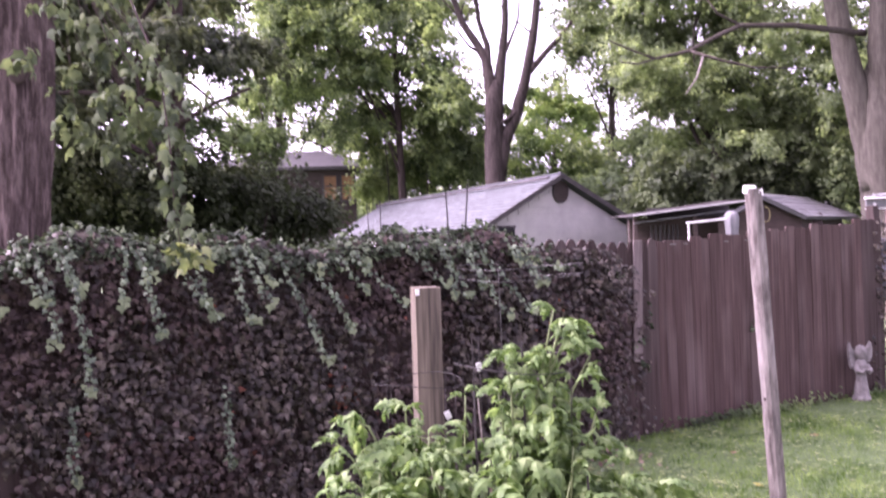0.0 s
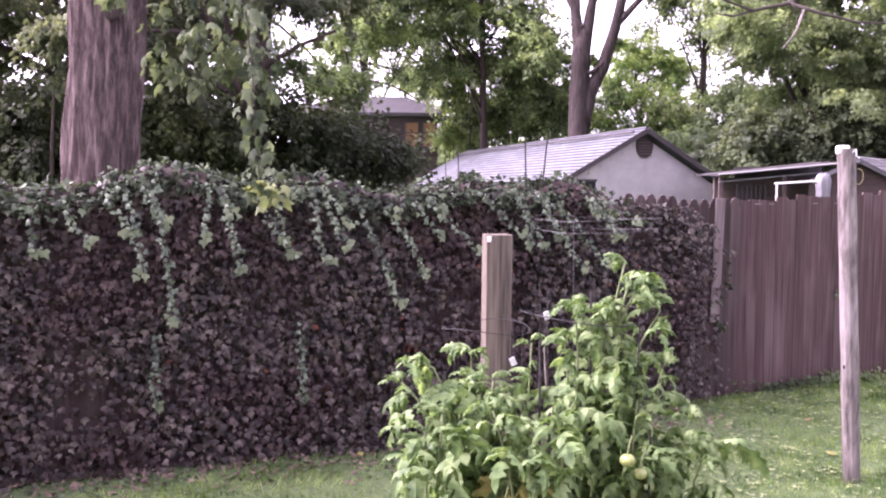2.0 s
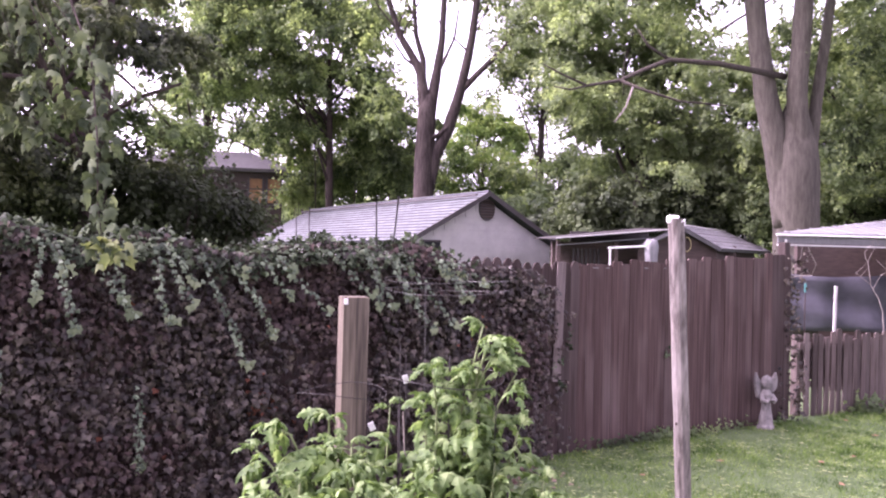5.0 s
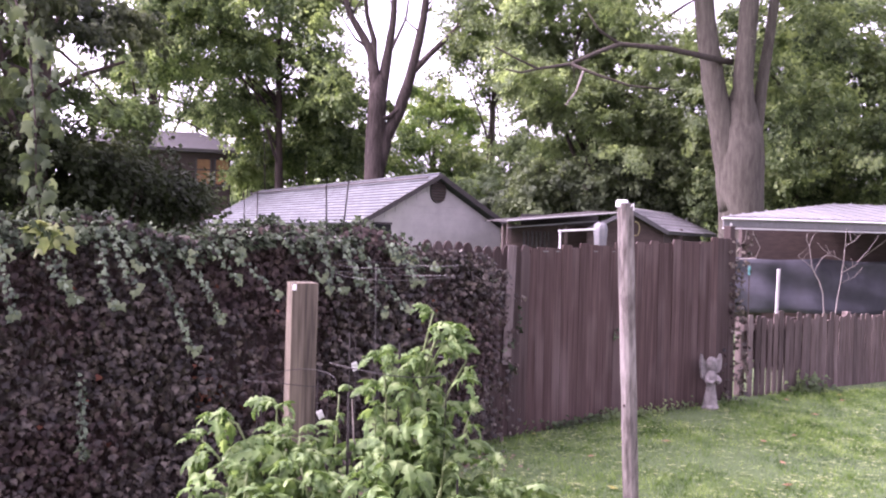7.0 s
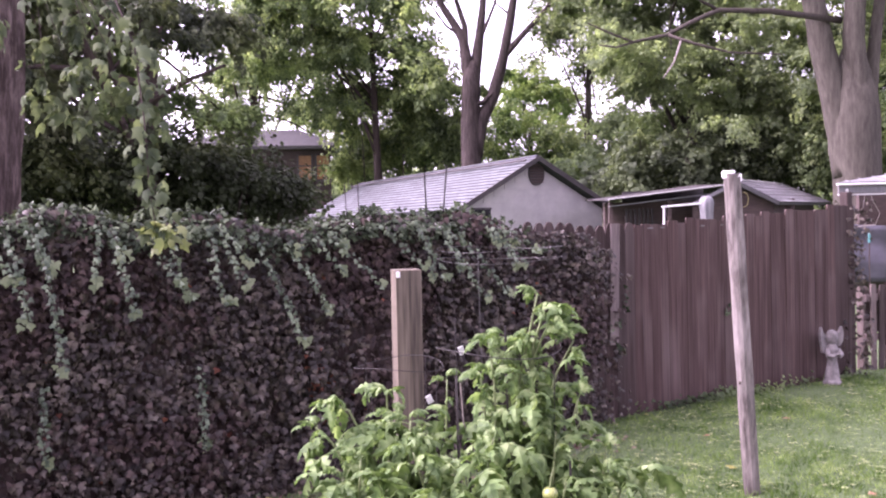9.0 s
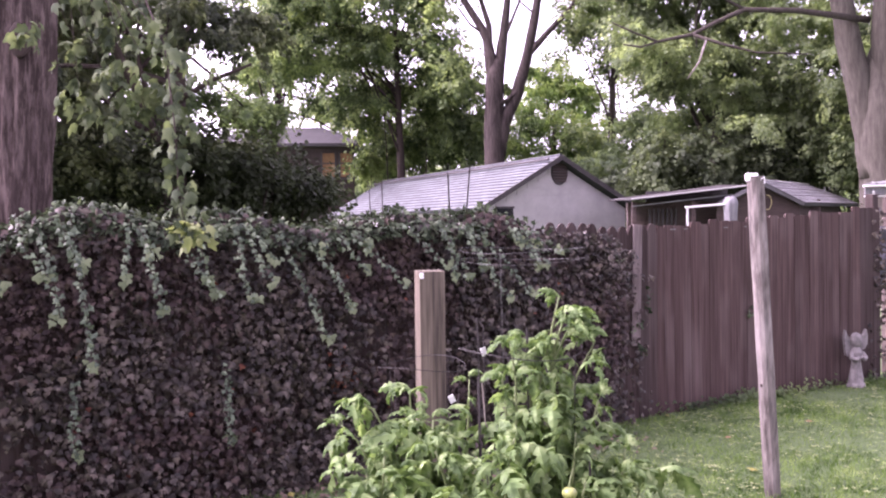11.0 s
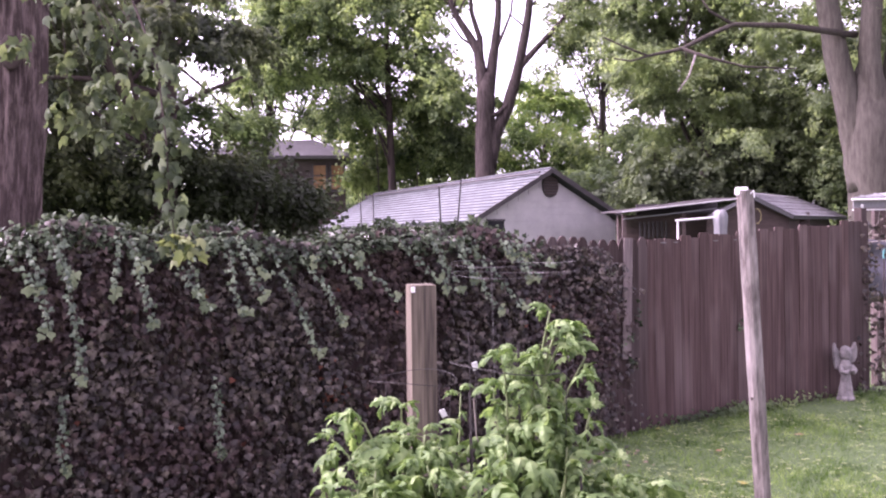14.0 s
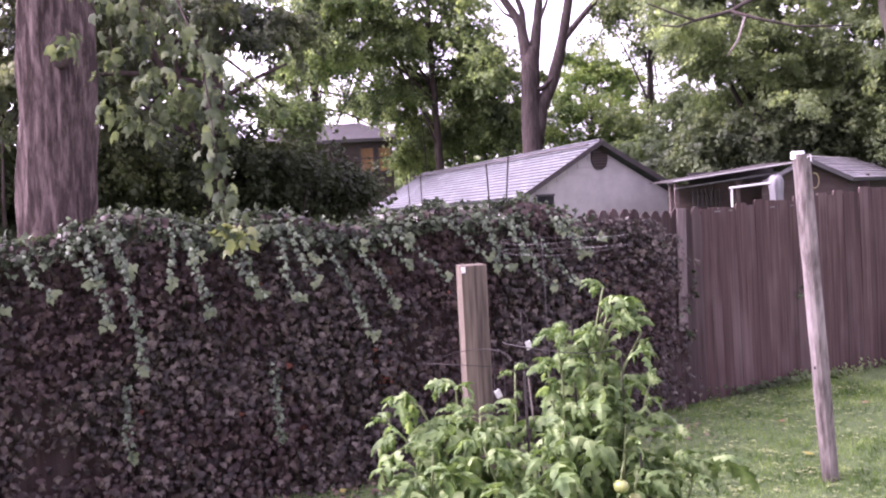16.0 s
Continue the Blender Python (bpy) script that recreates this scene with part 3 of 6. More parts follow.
def build_ivy():
    ivy = empty("ivy", None, "dense dark green ivy hanging over a wooden fence", "ivy", "", "stuff")
    # the face of the hedge, in two layers, thinner towards its end
    n = 40000
    s = rng.uniform(-6.9, 2.0, n)
    z = -0.05 + rng.uniform(0.0, 1.0, n) ** 0.92 * (ivy_top(s) + 0.05)
    thin = np.clip((s - 1.42) / 0.4, 0, 1) * 0.93
    hole = np.array([noise.noise((a * 1.3, b * 1.5, 2.0)) for a, b in zip(s, z)])
    keep = (rng.uniform(0, 1, n) > thin) & (rng.uniform(-0.9, 0.45, n) < 0.30 - hole * 1.2 + 0.8 * (z < 0.3))
    s, z = s[keep], z[keep]
    n = len(s)
    off = 0.02 + ivy_depth(s, z) * rng.uniform(0.1, 1.0, n)
    tip = np.array((0, 0, -1.0)) + 0.42 * rng.normal(size=(n, 3)) + 0.35 * OUT
    face = OUT * 0.8 + np.array((0, 0, 0.5)) + 0.5 * rng.normal(size=(n, 3))
    spots, turns, sizes = fence_points(s, off, z), frames(tip, face), 0.046 * rng.uniform(0.5, 1.35, n)
    red = np.array([noise.noise((a * 1.1, b * 1.6, 21.0)) for a, b in zip(s, z)]) + rng.normal(0, 0.12, n) > 0.08
    leaves("mature_leaves", IVY_SHAPE, spots[~red], turns[~red], sizes[~red], IVY_DARK, ivy, "dark leathery mature leaves")
    leaves("reddened_leaves", IVY_SHAPE, spots[red], turns[red], sizes[red], IVY_RED, ivy, "dull wine-red mature leaves")
    # the crest, which spills to both sides
    n = 7600
    s = rng.uniform(-6.9, 1.75, n)
    keep = rng.uniform(0, 1, n) > np.clip((s - 0.1) / 0.9, 0, 1) * 0.85
    s = s[keep]
    n = len(s)
    a = rng.uniform(-0.12, math.pi * 0.95, n)
    rad = rng.uniform(0.6, 1.0, n) ** 0.5
    wide = 1 - 0.65 * np.clip((s - 0.1) / 0.7, 0, 1)
    off = 0.03 + 0.20 * np.cos(a) * rad * wide
    z = ivy_top(s) - 0.15 + 0.16 * np.sin(a) * rad * wide + rng.normal(0, 0.018, n)
    tip = OUT * np.cos(a)[:, None] + np.array((0, 0, -0.5)) + 0.5 * rng.normal(size=(n, 3))
    face = OUT * np.cos(a)[:, None] * 0.7 + np.array((0, 0, 1.0)) * np.sin(a)[:, None] + 0.45 * rng.normal(size=(n, 3)) + np.array((0, 0, 0.4))
    spots, turns, sizes = fence_points(s, off, z), frames(tip, face), 0.048 * rng.uniform(0.6, 1.3, n)
    old = rng.uniform(0, 1, n) < 0.08
    leaves("crest_leaves", IVY_SHAPE, spots[~old], turns[~old], sizes[~old], IVY_YOUNG, ivy, "paler grey-green young leaves")
    leaves("crest_old_leaves", IVY_SHAPE, spots[old], turns[old], sizes[old], IVY_DARK, ivy)
    # sprigs that stand out above the crest
    n = 260
    s = rng.uniform(-6.8, 0.9, n)
    spots, tips = [], []
    for k in range(n):
        h = rng.uniform(0.02, 0.09)
        lean = rng.normal(0, 0.5)
        for j in range(4):
            spots.append((s[k] + lean * h * j / 3, rng.uniform(-0.05, 0.15), float(ivy_top(s[k])) - 0.02 + h * j / 3))
    spots = np.array(spots)
    n = len(spots)
    leaves("sprig_leaves", IVY_SHAPE, fence_points(spots[:, 0], spots[:, 1], spots[:, 2]), frames(rng.normal(size=(n, 3)) + np.array((0, 0, 0.2)), rng.normal(size=(n, 3)) + np.array((0, 0, 0.8))), 0.045 * rng.uniform(0.6, 1.3, n), IVY_YOUNG, ivy)
    # hanging runners
    runners = [(-3.2, 1.57, 0.10), (-3.12, 1.29, 0.12), (-2.98, 1.60, 0.08), (-2.9, 0.98, 0.05), (-2.6, 1.53, 0.02), (-2.52, 1.30, 0.16), (-2.22, 1.41, 0.18), (-1.88, 1.34, 0.10), (-1.78, 1.47, 0.14), (-1.52, 1.02, 0.30), (-1.28, 1.24, 0.26), (-0.95, 1.40, 0.34), (-0.10, 1.25, 0.50), (0.12, 1.27, 0.46), (-3.45, 1.50, 0.10), (-3.7, 1.44, 0.1), (-2.15, 1.50, 0.1), (-1.1, 1.52, 0.2), (-0.55, 1.52, 0.3), (0.4, 1.5, 0.35), (-2.95, 0.38, 0.05), (-1.95, 0.35, 0.05), (0.55, 1.62, 0.3), (-0.3, 1.45, 0.28)]
    for k in range(22):
        s0 = rng.uniform(-6.8, 0.7)
        runners.append((s0, 1.72 - 0.30 * rng.uniform(0, 1) ** 1.5, rng.uniform(0.0, 0.22)))
    spots, tips, faces, sizes = [], [], [], []
    ends, end_tips, end_sizes = [], [], []
    bm = bmesh.new()
    for s0, z1, drift in runners:
        low = z1 < 0.7
        z0 = 0.88 if low else float(ivy_top(s0)) - 0.08
        o0, o1 = (0.14, 0.17) if low else (0.23 + rng.uniform(-0.03, 0.06), 0.24 + rng.uniform(-0.02, 0.08))
        count = max(6, int((z0 - z1) / 0.0125))
        w1, w2 = rng.uniform(0, 6.28), rng.uniform(2.0, 5.0)
        line = []
        for j in range(count):
            f = j / (count - 1)
            s = s0 + drift * f**1.3 + 0.025 * math.sin(w1 + f * w2)
            o = o0 + (o1 - o0) * f + 0.04 * math.sin(math.pi * f)
            z = z0 + (z1 - z0) * f
            line.append((s * C + o * S, 7.22 + s * S - o * C, z))
            flip = 1 if j % 2 else -1
            spots.append(np.array(line[-1]) + rng.normal(0, 0.014, 3))
            tips.append(ALONG * flip * 0.75 + np.array((0, 0, -0.8)) + 0.25 * rng.normal(size=3))
            faces.append(OUT + np.array((0, 0, 0.55)) + 0.35 * rng.normal(size=3))
            sizes.append(0.035 * rng.uniform(0.75, 1.2))
        tube(bm, line[::3] + [line[-1]], [0.0025] * (len(line[::3]) + 1), 4, 0, False)
        for j in range(5):
            ends.append(np.array(line[-1]) + ALONG * rng.normal(0, 0.02) + np.array((0, 0, rng.uniform(-0.01, 0.06))) + OUT * 0.01)
            end_tips.append(np.array((0, 0, -1.0)) + ALONG * rng.normal(0, 0.4))
            end_sizes.append(rng.uniform(0.040, 0.068))
    leaves("runner_leaves", IVY_SHAPE, np.array(spots), frames(np.array(tips), np.array(faces)), sizes, IVY_RUNNER, ivy, "pale young leaves on hanging runners")
    n = len(ends)
    leaves("runner_tips", IVY_SHAPE, np.array(ends), frames(np.array(end_tips), OUT + np.array((0, 0, 0.4)) + 0.25 * rng.normal(size=(n, 3))), end_sizes, IVY_TIP, ivy, "yellow-green growing tips")
    part("runner_stems", bm, BARK_DARK, ivy)
    # single shoots that creep out over the bare boards
    spots = []
    for s0, z0, ds, dz, count in ((3.34, 0.90, 0.10, 0.10, 16), (1.98, 0.62, -0.10, 0.12, 22), (1.82, 0.86, 0.16, 0.05, 14), (2.02, 1.02, 0.03, 0.22, 10)):
        for k in range(count):
            f = k / count
            spots.append((s0 + ds * f + rng.normal(0, 0.022), 0.03 + 0.02 * rng.uniform(), z0 + dz * f + rng.normal(0, 0.022)))
    spots = np.array(spots)
    n = len(spots)
    leaves("stray_leaves", IVY_SHAPE, fence_points(spots[:, 0], spots[:, 1], spots[:, 2]), frames(np.array((0, 0, -1.0)) + 0.6 * rng.normal(size=(n, 3)), OUT + 0.45 * rng.normal(size=(n, 3))), 0.042 * rng.uniform(0.5, 1.2, n), IVY_YOUNG, ivy)
    # dead reddish leaves caught in the hedge
    n = 75
    s = np.concatenate([rng.normal(-1.05, 0.07, 35), rng.uniform(-3, 1.2, 40)])
    z = np.concatenate([rng.normal(0.74, 0.14, 35), rng.uniform(0.1, 1.5, 40)])
    leaves("dead_leaves", IVY_SHAPE, fence_points(s, 0.13 + 0.03 * rng.normal(size=n), z), frames(np.array((0, 0, -1.0)) + 0.5 * rng.normal(size=(n, 3)), OUT + 0.5 * rng.normal(size=(n, 3))), 0.045 * rng.uniform(0.6, 1.2, n), IVY_DEAD, ivy, "dry reddish leaves")


build_ivy()


# ---- low picket fence beyond the tall one ----
def build_pickets():
    a, b = Vector((4.98, 10.05, 0)), Vector((13.0, 14.3, 0))
    d = (b - a).normalized()
    length = (b - a).length
    rz = math.degrees(math.atan2(d.y, d.x))
    fence = empty("picket_fence", pose(a.x, a.y, 0, 0, 0, rz), "low weathered brown picket fence with narrow gaps", "fence")
    r = random.Random(8)
    kinds = [board_mesh("picket", 0.088, h, 0.018, "ear") for h in (1.07, 1.02, 1.10)]
    s = 0.12
    while s < length:
        p = a + d * s
        share("picket", r.choice(kinds), fence, pose(s, r.uniform(-0.005, 0.005), 0.0 - 0.032 * (p.x - 5) + r.uniform(-0.05, 0.0), 0, r.uniform(-1.2, 1.2), 0))
        s += 0.125 if s < 0.75 else 0.094
    part("back_board", box_bm((1.15, 0.018, 0.50), (0.62, 0.062, 0.72)), PICKET_WOOD, fence)
    for z in (0.42, 0.88):
        part("rail", box_bm((length, 0.04, 0.08), (length / 2, 0.031, z), None, 0.004), PICKET_WOOD, fence)
    for s in (0.05, 2.4, 4.8, 7.2):
        part("post", box_bm((0.09, 0.09, 1.02), (s, 0.098, 0.50), None, 0.006), PICKET_WOOD, fence)


build_pickets()


# ---- wooden posts in the yard ----
def build_square_post():
    ob = empty("wooden_post", pose(-0.108, 3.76, -0.03, 0.3, 0.2, 14), "square weathered timber post standing in the vegetable bed", "post")
    bm = bmesh.new()
    box(bm, (0.109, 0.106, 1.78), (-0.002, 0.001, 0.81), None, 0.003)
    part("shaft", bm, POST_WOOD, ob)
    part("paper_scrap", box_bm((0.016, 0.004, 0.024), (-0.046, -0.0535, 1.682), None, 0.001), PLASTIC, ob, "white plastic scrap stapled on")
    bm = tube_bm([(0.050, 0.02, 1.665), (0.062, 0.02, 1.664), (0.070, 0.02, 1.655), (0.066, 0.02, 1.642), (0.056, 0.02, 1.640)], 0.0025, 6)
    part("hook", bm, WIRE, ob, "small rusty hook")


def build_pole():
    ob = empty("clothesline_pole", pose(2.165, 6.05, -0.075), "leaning rough timber pole with a white cleat on top", "pole")
    bm = bmesh.new()
    n, seg = 26, 12
    rings = []
    for i in range(n):
        f = i / (n - 1)
        ring = []
        for k in range(seg):
            a = 2 * math.pi * k / seg
            sq = 1 / max(abs(math.cos(a)), abs(math.sin(a))) ** 0.55
            rad = 0.054 * sq * (1 + 0.07 * noise.noise((math.cos(a) * 2, math.sin(a) * 2, f * 9)))
            ring.append(bm.verts.new((rad * math.cos(a) - 0.135 * f, rad * math.sin(a) * 0.9, -0.05 + 2.27 * f)))
        rings.append(ring)
    for p, q in zip(rings, rings[1:]):
        for k in range(seg):
            bm.faces.new((p[k], p[(k + 1) % seg], q[(k + 1) % seg], q[k]))
    bm.faces.new(rings[-1])
    bmesh.ops.rotate(bm, cent=(0, 0, 0), matrix=Matrix.Rotation(radians(20), 3, "Z"), verts=bm.verts)
    part("shaft", bm, POLE_WOOD, ob)
    for z, a, s in ((1.32, -1.9, 0.022), (0.98, -1.5, 0.03), (0.80, -1.75, 0.02), (1.72, -1.4, 0.018), (0.45, -1.6, 0.02)):
        bm = bmesh.new()
        bmesh.ops.create_uvsphere(bm, u_segments=8, v_segments=6, radius=s)
        bmesh.ops.scale(bm, vec=(0.8, 0.35, 1.9), verts=bm.verts)
        bmesh.ops.translate(bm, vec=(0.050 * math.cos(a) - 0.125 * z / 2.2, 0.052 * math.sin(a), z), verts=bm.verts)
        part("knot", bm, BARK_DARK, ob)
    groove = [(-0.135 * (z + 0.05) / 2.27 + dx, -0.051, z) for z, dx in ((0.80, -0.004), (0.70, 0.004), (0.58, 0.006), (0.45, 0.012), (0.33, 0.014))]
    part("split", tube_bm(groove, [0.009, 0.008, 0.007, 0.006, 0.003], 6), BARK_DARK, ob, "dark lengthwise split")
    part("notch", box_bm((0.052, 0.012, 0.020), (-0.075, -0.047, 0.80), None, 0.003), BARK_DARK, ob, "dark notch")
    part("cleat", box_bm((0.075, 0.06, 0.055), (-0.150, -0.045, 2.215), None, 0.008), PLASTIC, ob, "white plastic cleat")
    part("cord", tube_bm([(-0.135, -0.08, 2.22), (-0.11, -0.085, 2.19), (-0.08, -0.085, 2.215), (-0.075, -0.08, 2.17)], 0.005, 6), PLASTIC, ob, "short white cord")
    loop = [(-0.04 + 0.028 * math.cos(t), -0.03, 2.045 + 0.05 * math.sin(t)) for t in np.linspace(-1.9, 1.9, 10)]
    part("loop", tube_bm(loop, 0.0028, 6), YELLOW, ob, "yellow cord loop")


build_square_post()
build_pole()


# ---- tomato bed ----
def tomato_leaf_mesh(seed):
    """One compound leaf: an arching stalk with drooping leaflets."""
    r = np.random.RandomState(seed)
    bm = bmesh.new()
    length = r.uniform(0.12, 0.19)
    pts = []
    for i in range(8):
        f = i / 7
        pts.append(Vector((0.012 * math.sin(f * 5 + seed), length * math.sin(f * 1.35) / 1.1, 0.05 * math.sin(f * 2.0) - 0.08 * f**2)))
    tube(bm, pts, taper(0.0032, 0.0014, 8), 5)

    def leaflet(at, tip, face, size):
        m = frames(np.array([tip]), np.array([face]))[0]
        w = r.uniform(0.85, 1.2)
        outline = [(0, 0, 0), (0.15 * w, 0.05, -0.03), (0.34 * w, 0.22, -0.10), (0.17 * w, 0.33, -0.02), (0.31 * w, 0.50, -0.12), (0.13 * w, 0.62, -0.06), (0.12 * w, 0.82, -0.16), (0, 1.0, -0.30)]
        mid = [(0, 0.18, 0.04), (0, 0.42, 0.05), (0, 0.70, 0.0)]
        put = lambda p: bm.verts.new(Vector(at) + Vector(m @ (np.array(p) * size)))
        rt = [put(p) for p in outline]
        lf = [rt[0]] + [put((-p[0], p[1], p[2])) for p in outline[1:-1]] + [rt[-1]]
        md = [put(p) for p in mid]
        for e, flip in ((rt, False), (lf, True)):
            for tri in ((e[0], e[1], md[0]), (e[1], e[2], md[0]), (e[2], e[3], md[1]), (md[0], e[2], md[1]), (e[3], e[4], md[1]), (e[4], e[5], md[2]), (md[1], e[4], md[2]), (e[5], e[6], md[2]), (e[6], e[7], md[2])):
                bm.faces.new(tri[::-1] if flip else tri)

    for i, f in enumerate((0.34, 0.56, 0.78)):
        k = f * 7
        p = pts[int(k)].lerp(pts[int(k) + 1], k - int(k))
        for side in (-1, 1):
            tip = np.array((side * 0.7, 0.35, -0.55 + r.uniform(-0.45, 0.45))) + r.normal(0, 0.28, 3)
            leaflet(p, tip, np.array((side * 0.5, -0.1, 0.8)) + r.normal(0, 0.4, 3), r.uniform(0.075, 0.118) * (0.85 + 0.2 * f))
        if r.uniform() < 0.8:
            leaflet(p.lerp(pts[-1], 0.15), np.array((r.choice((-1, 1)) * 0.9, 0.2, -0.4)), np.array((0, 0, 1.0)) + r.normal(0, 0.3, 3), r.uniform(0.03, 0.045))
    leaflet(pts[-1], np.array((0, 0.6, -0.8)) + r.normal(0, 0.15, 3), np.array((0, 0.4, 0.8)) + r.normal(0, 0.3, 3), r.uniform(0.09, 0.13))
    me = bpy.data.meshes.new("leaf")
    bm.to_mesh(me)
    bm.free()
    return me


LEAF_GREEN = [tomato_leaf_mesh(k) for k in range(9)]
for me in LEAF_GREEN:
    me.materials.append(TOMATO)
LEAF_YELLOW = [tomato_leaf_mesh(k) for k in range(20, 23)]
for me in LEAF_YELLOW:
    me.materials.append(TOMATO_OLD)


def tomato_plant(base, stems, seed, label, spacing=0.03, size=1.0, yellow=0.06):
    """Stems given by their points above the base; a leaf at each node along them."""
    ob = empty("tomato_plant", Matrix.Translation(base), label, "tomato plant", "tomato plants in the bed")
    r = random.Random(seed)
    for pts in stems:
        line = []
        for a, b in zip(pts, pts[1:]):
            line += bend(a, b, 0, 5)[: 4 if b is not pts[-1] else 5]
        part("stem", tube_bm(line, taper(0.006, 0.003, len(line)), 6), STEM, ob, "", True)
        way, k = 0.0, r.randrange(9)
        for a, b in zip(line, line[1:]):
            way += (b - a).length
            gap = spacing * (2.5 if a.z > 1.25 else 1.5)
            while way > gap:
                way -= gap
                if a.z < 0.32:
                    continue
                f = r.random()
                p = a.lerp(b, f)
                k += 1
                turn = k * 137.5 + r.uniform(-35, 35)
                low = max(0.0, 0.75 - p.z)
                pool = LEAF_YELLOW if p.z < 0.98 and r.random() < yellow + low * 0.35 else LEAF_GREEN
                sc = size * r.uniform(0.7, 1.12) * (0.72 if p.z > 1.34 else 1.0)
                share("leaf", r.choice(pool), ob, pose(p.x, p.y, p.z, r.uniform(-30, 42), r.uniform(-25, 25), turn) @ Matrix.Scale(sc, 4))
        for j in range(3):
            p = line[-1 - j // 2]
            share("leaf", r.choice(LEAF_GREEN), ob, pose(p.x, p.y, p.z - 0.004 * j, r.uniform(5, 45), r.uniform(-20, 20), j * 97 + r.uniform(-30, 30)) @ Matrix.Scale(size * r.uniform(0.42, 0.6), 4))
    return ob


def build_tomatoes():
    def stems(base, *tips):
        """Stems from the base through the given places."""
        o = Vector(base)
        return [[Vector((0, 0, 0.0)), (Vector(way[0]) - o) * Vector((0.45, 0.45, 0.55))] + [Vector(p) - o for p in way] for way in tips]

    q = (0.26, 3.02, 0.0)
    tomato_plant(q, stems(q, ((0.25, 3.0, 1.18), (0.30, 2.97, 1.41), (0.345, 2.95, 1.62)), ((0.34, 2.93, 1.18), (0.40, 2.95, 1.36), (0.46, 2.95, 1.47)), ((0.2, 2.93, 1.2), (0.2, 2.95, 1.36), (0.185, 2.97, 1.47)), ((0.38, 2.9, 1.04), (0.44, 2.92, 1.18), (0.47, 2.95, 1.28)), ((0.18, 3.02, 1.1), (0.17, 3.03, 1.25), (0.16, 3.03, 1.34)), ((0.3, 3.05, 1.13), (0.29, 3.05, 1.32), (0.27, 3.05, 1.46)), ((0.32, 2.95, 1.40), (0.38, 2.94, 1.53), (0.45, 2.94, 1.50)), ((0.25, 2.96, 1.34), (0.22, 2.95, 1.44), (0.20, 2.95, 1.48)), ((0.33, 2.95, 1.46), (0.36, 2.94, 1.55), (0.41, 2.94, 1.55))), 4, "tall green tomato plant in a wire cage", 0.0255, 0.78)
    q = (-0.08, 2.95, 0.0)
    tomato_plant(q, stems(q, ((-0.19, 2.95, 1.10), (-0.27, 2.95, 1.26), (-0.33, 2.95, 1.29)), ((-0.14, 2.98, 1.13), (-0.15, 3.0, 1.27), (-0.15, 3.0, 1.31)), ((-0.26, 2.9, 1.06), (-0.32, 2.9, 1.17), (-0.37, 2.9, 1.22)), ((-0.08, 2.85, 1.09), (-0.07, 2.87, 1.24)), ((-0.02, 2.88, 1.06), (-0.02, 2.9, 1.2)), ((-0.11, 2.92, 1.09), (-0.11, 2.95, 1.23))), 9, "bushy tomato plant with drooping pale green leaves", 0.025, 0.80, 0.05)
    q = (0.14, 2.72, 0.0)
    tomato_plant(q, stems(q, ((-0.02, 2.72, 1.04), (-0.06, 2.72, 1.18)), ((0.15, 2.74, 1.05), (0.18, 2.74, 1.21)), ((0.05, 2.7, 1.01), (0.07, 2.7, 1.12))), 15, "low tomato plant with some yellowing leaves", 0.023, 0.85, 0.2)
    q = (0.55, 2.86, 0.0)
    tomato_plant(q, stems(q, ((0.52, 2.86, 1.0), (0.54, 2.86, 1.14)), ((0.37, 2.84, 1.04), (0.38, 2.84, 1.2)), ((0.56, 2.85, 0.95), (0.6, 2.85, 1.06))), 22, "low spreading tomato plant beside the lawn", 0.022, 0.85)
    q = (0.03, 3.08, 0.0)
    tomato_plant(q, stems(q, ((0.04, 3.08, 1.08), (0.05, 3.08, 1.33))), 27, "thin young tomato shoot beside the post", 0.055, 0.6)
    q = (-0.28, 2.78, 0.0)
    tomato_plant(q, stems(q, ((-0.23, 2.78, 1.02), (-0.22, 2.78, 1.15)), ((-0.27, 2.8, 1.0), (-0.28, 2.8, 1.09))), 31, "low tomato plant with pale green leaves", 0.023, 0.85)


build_tomatoes()


def build_fruit(at, size):
    bm = bmesh.new()
    bmesh.ops.create_uvsphere(bm, u_segments=14, v_segments=9, radius=size)
    for v in bm.verts:
        a = math.atan2(v.co.y, v.co.x)
        v.co.z *= 0.84 - 0.10 * max(0, 1 - math.hypot(v.co.x, v.co.y) / size * 2)
        v.co.xy *= 1 + 0.035 * math.cos(a * 5)
    ob = empty("tomato", Matrix.Translation(at), "unripe yellow-green tomato hanging among leaves", "tomato", "ripening tomatoes")
    part("flesh", bm, FRUIT, ob, "", True)
    bm = bmesh.new()
    tube(bm, [(0, 0, size * 0.74), (0.004, 0, size + 0.02), (0.012, 0.004, size + 0.05)], [0.003, 0.003, 0.002], 5)
    part("stalk", bm, STEM, ob)


build_fruit((0.335, 2.66, 1.065), 0.023)
build_fruit((0.375, 2.68, 1.02), 0.020)
build_fruit((-0.02, 2.66, 0.90), 0.026)


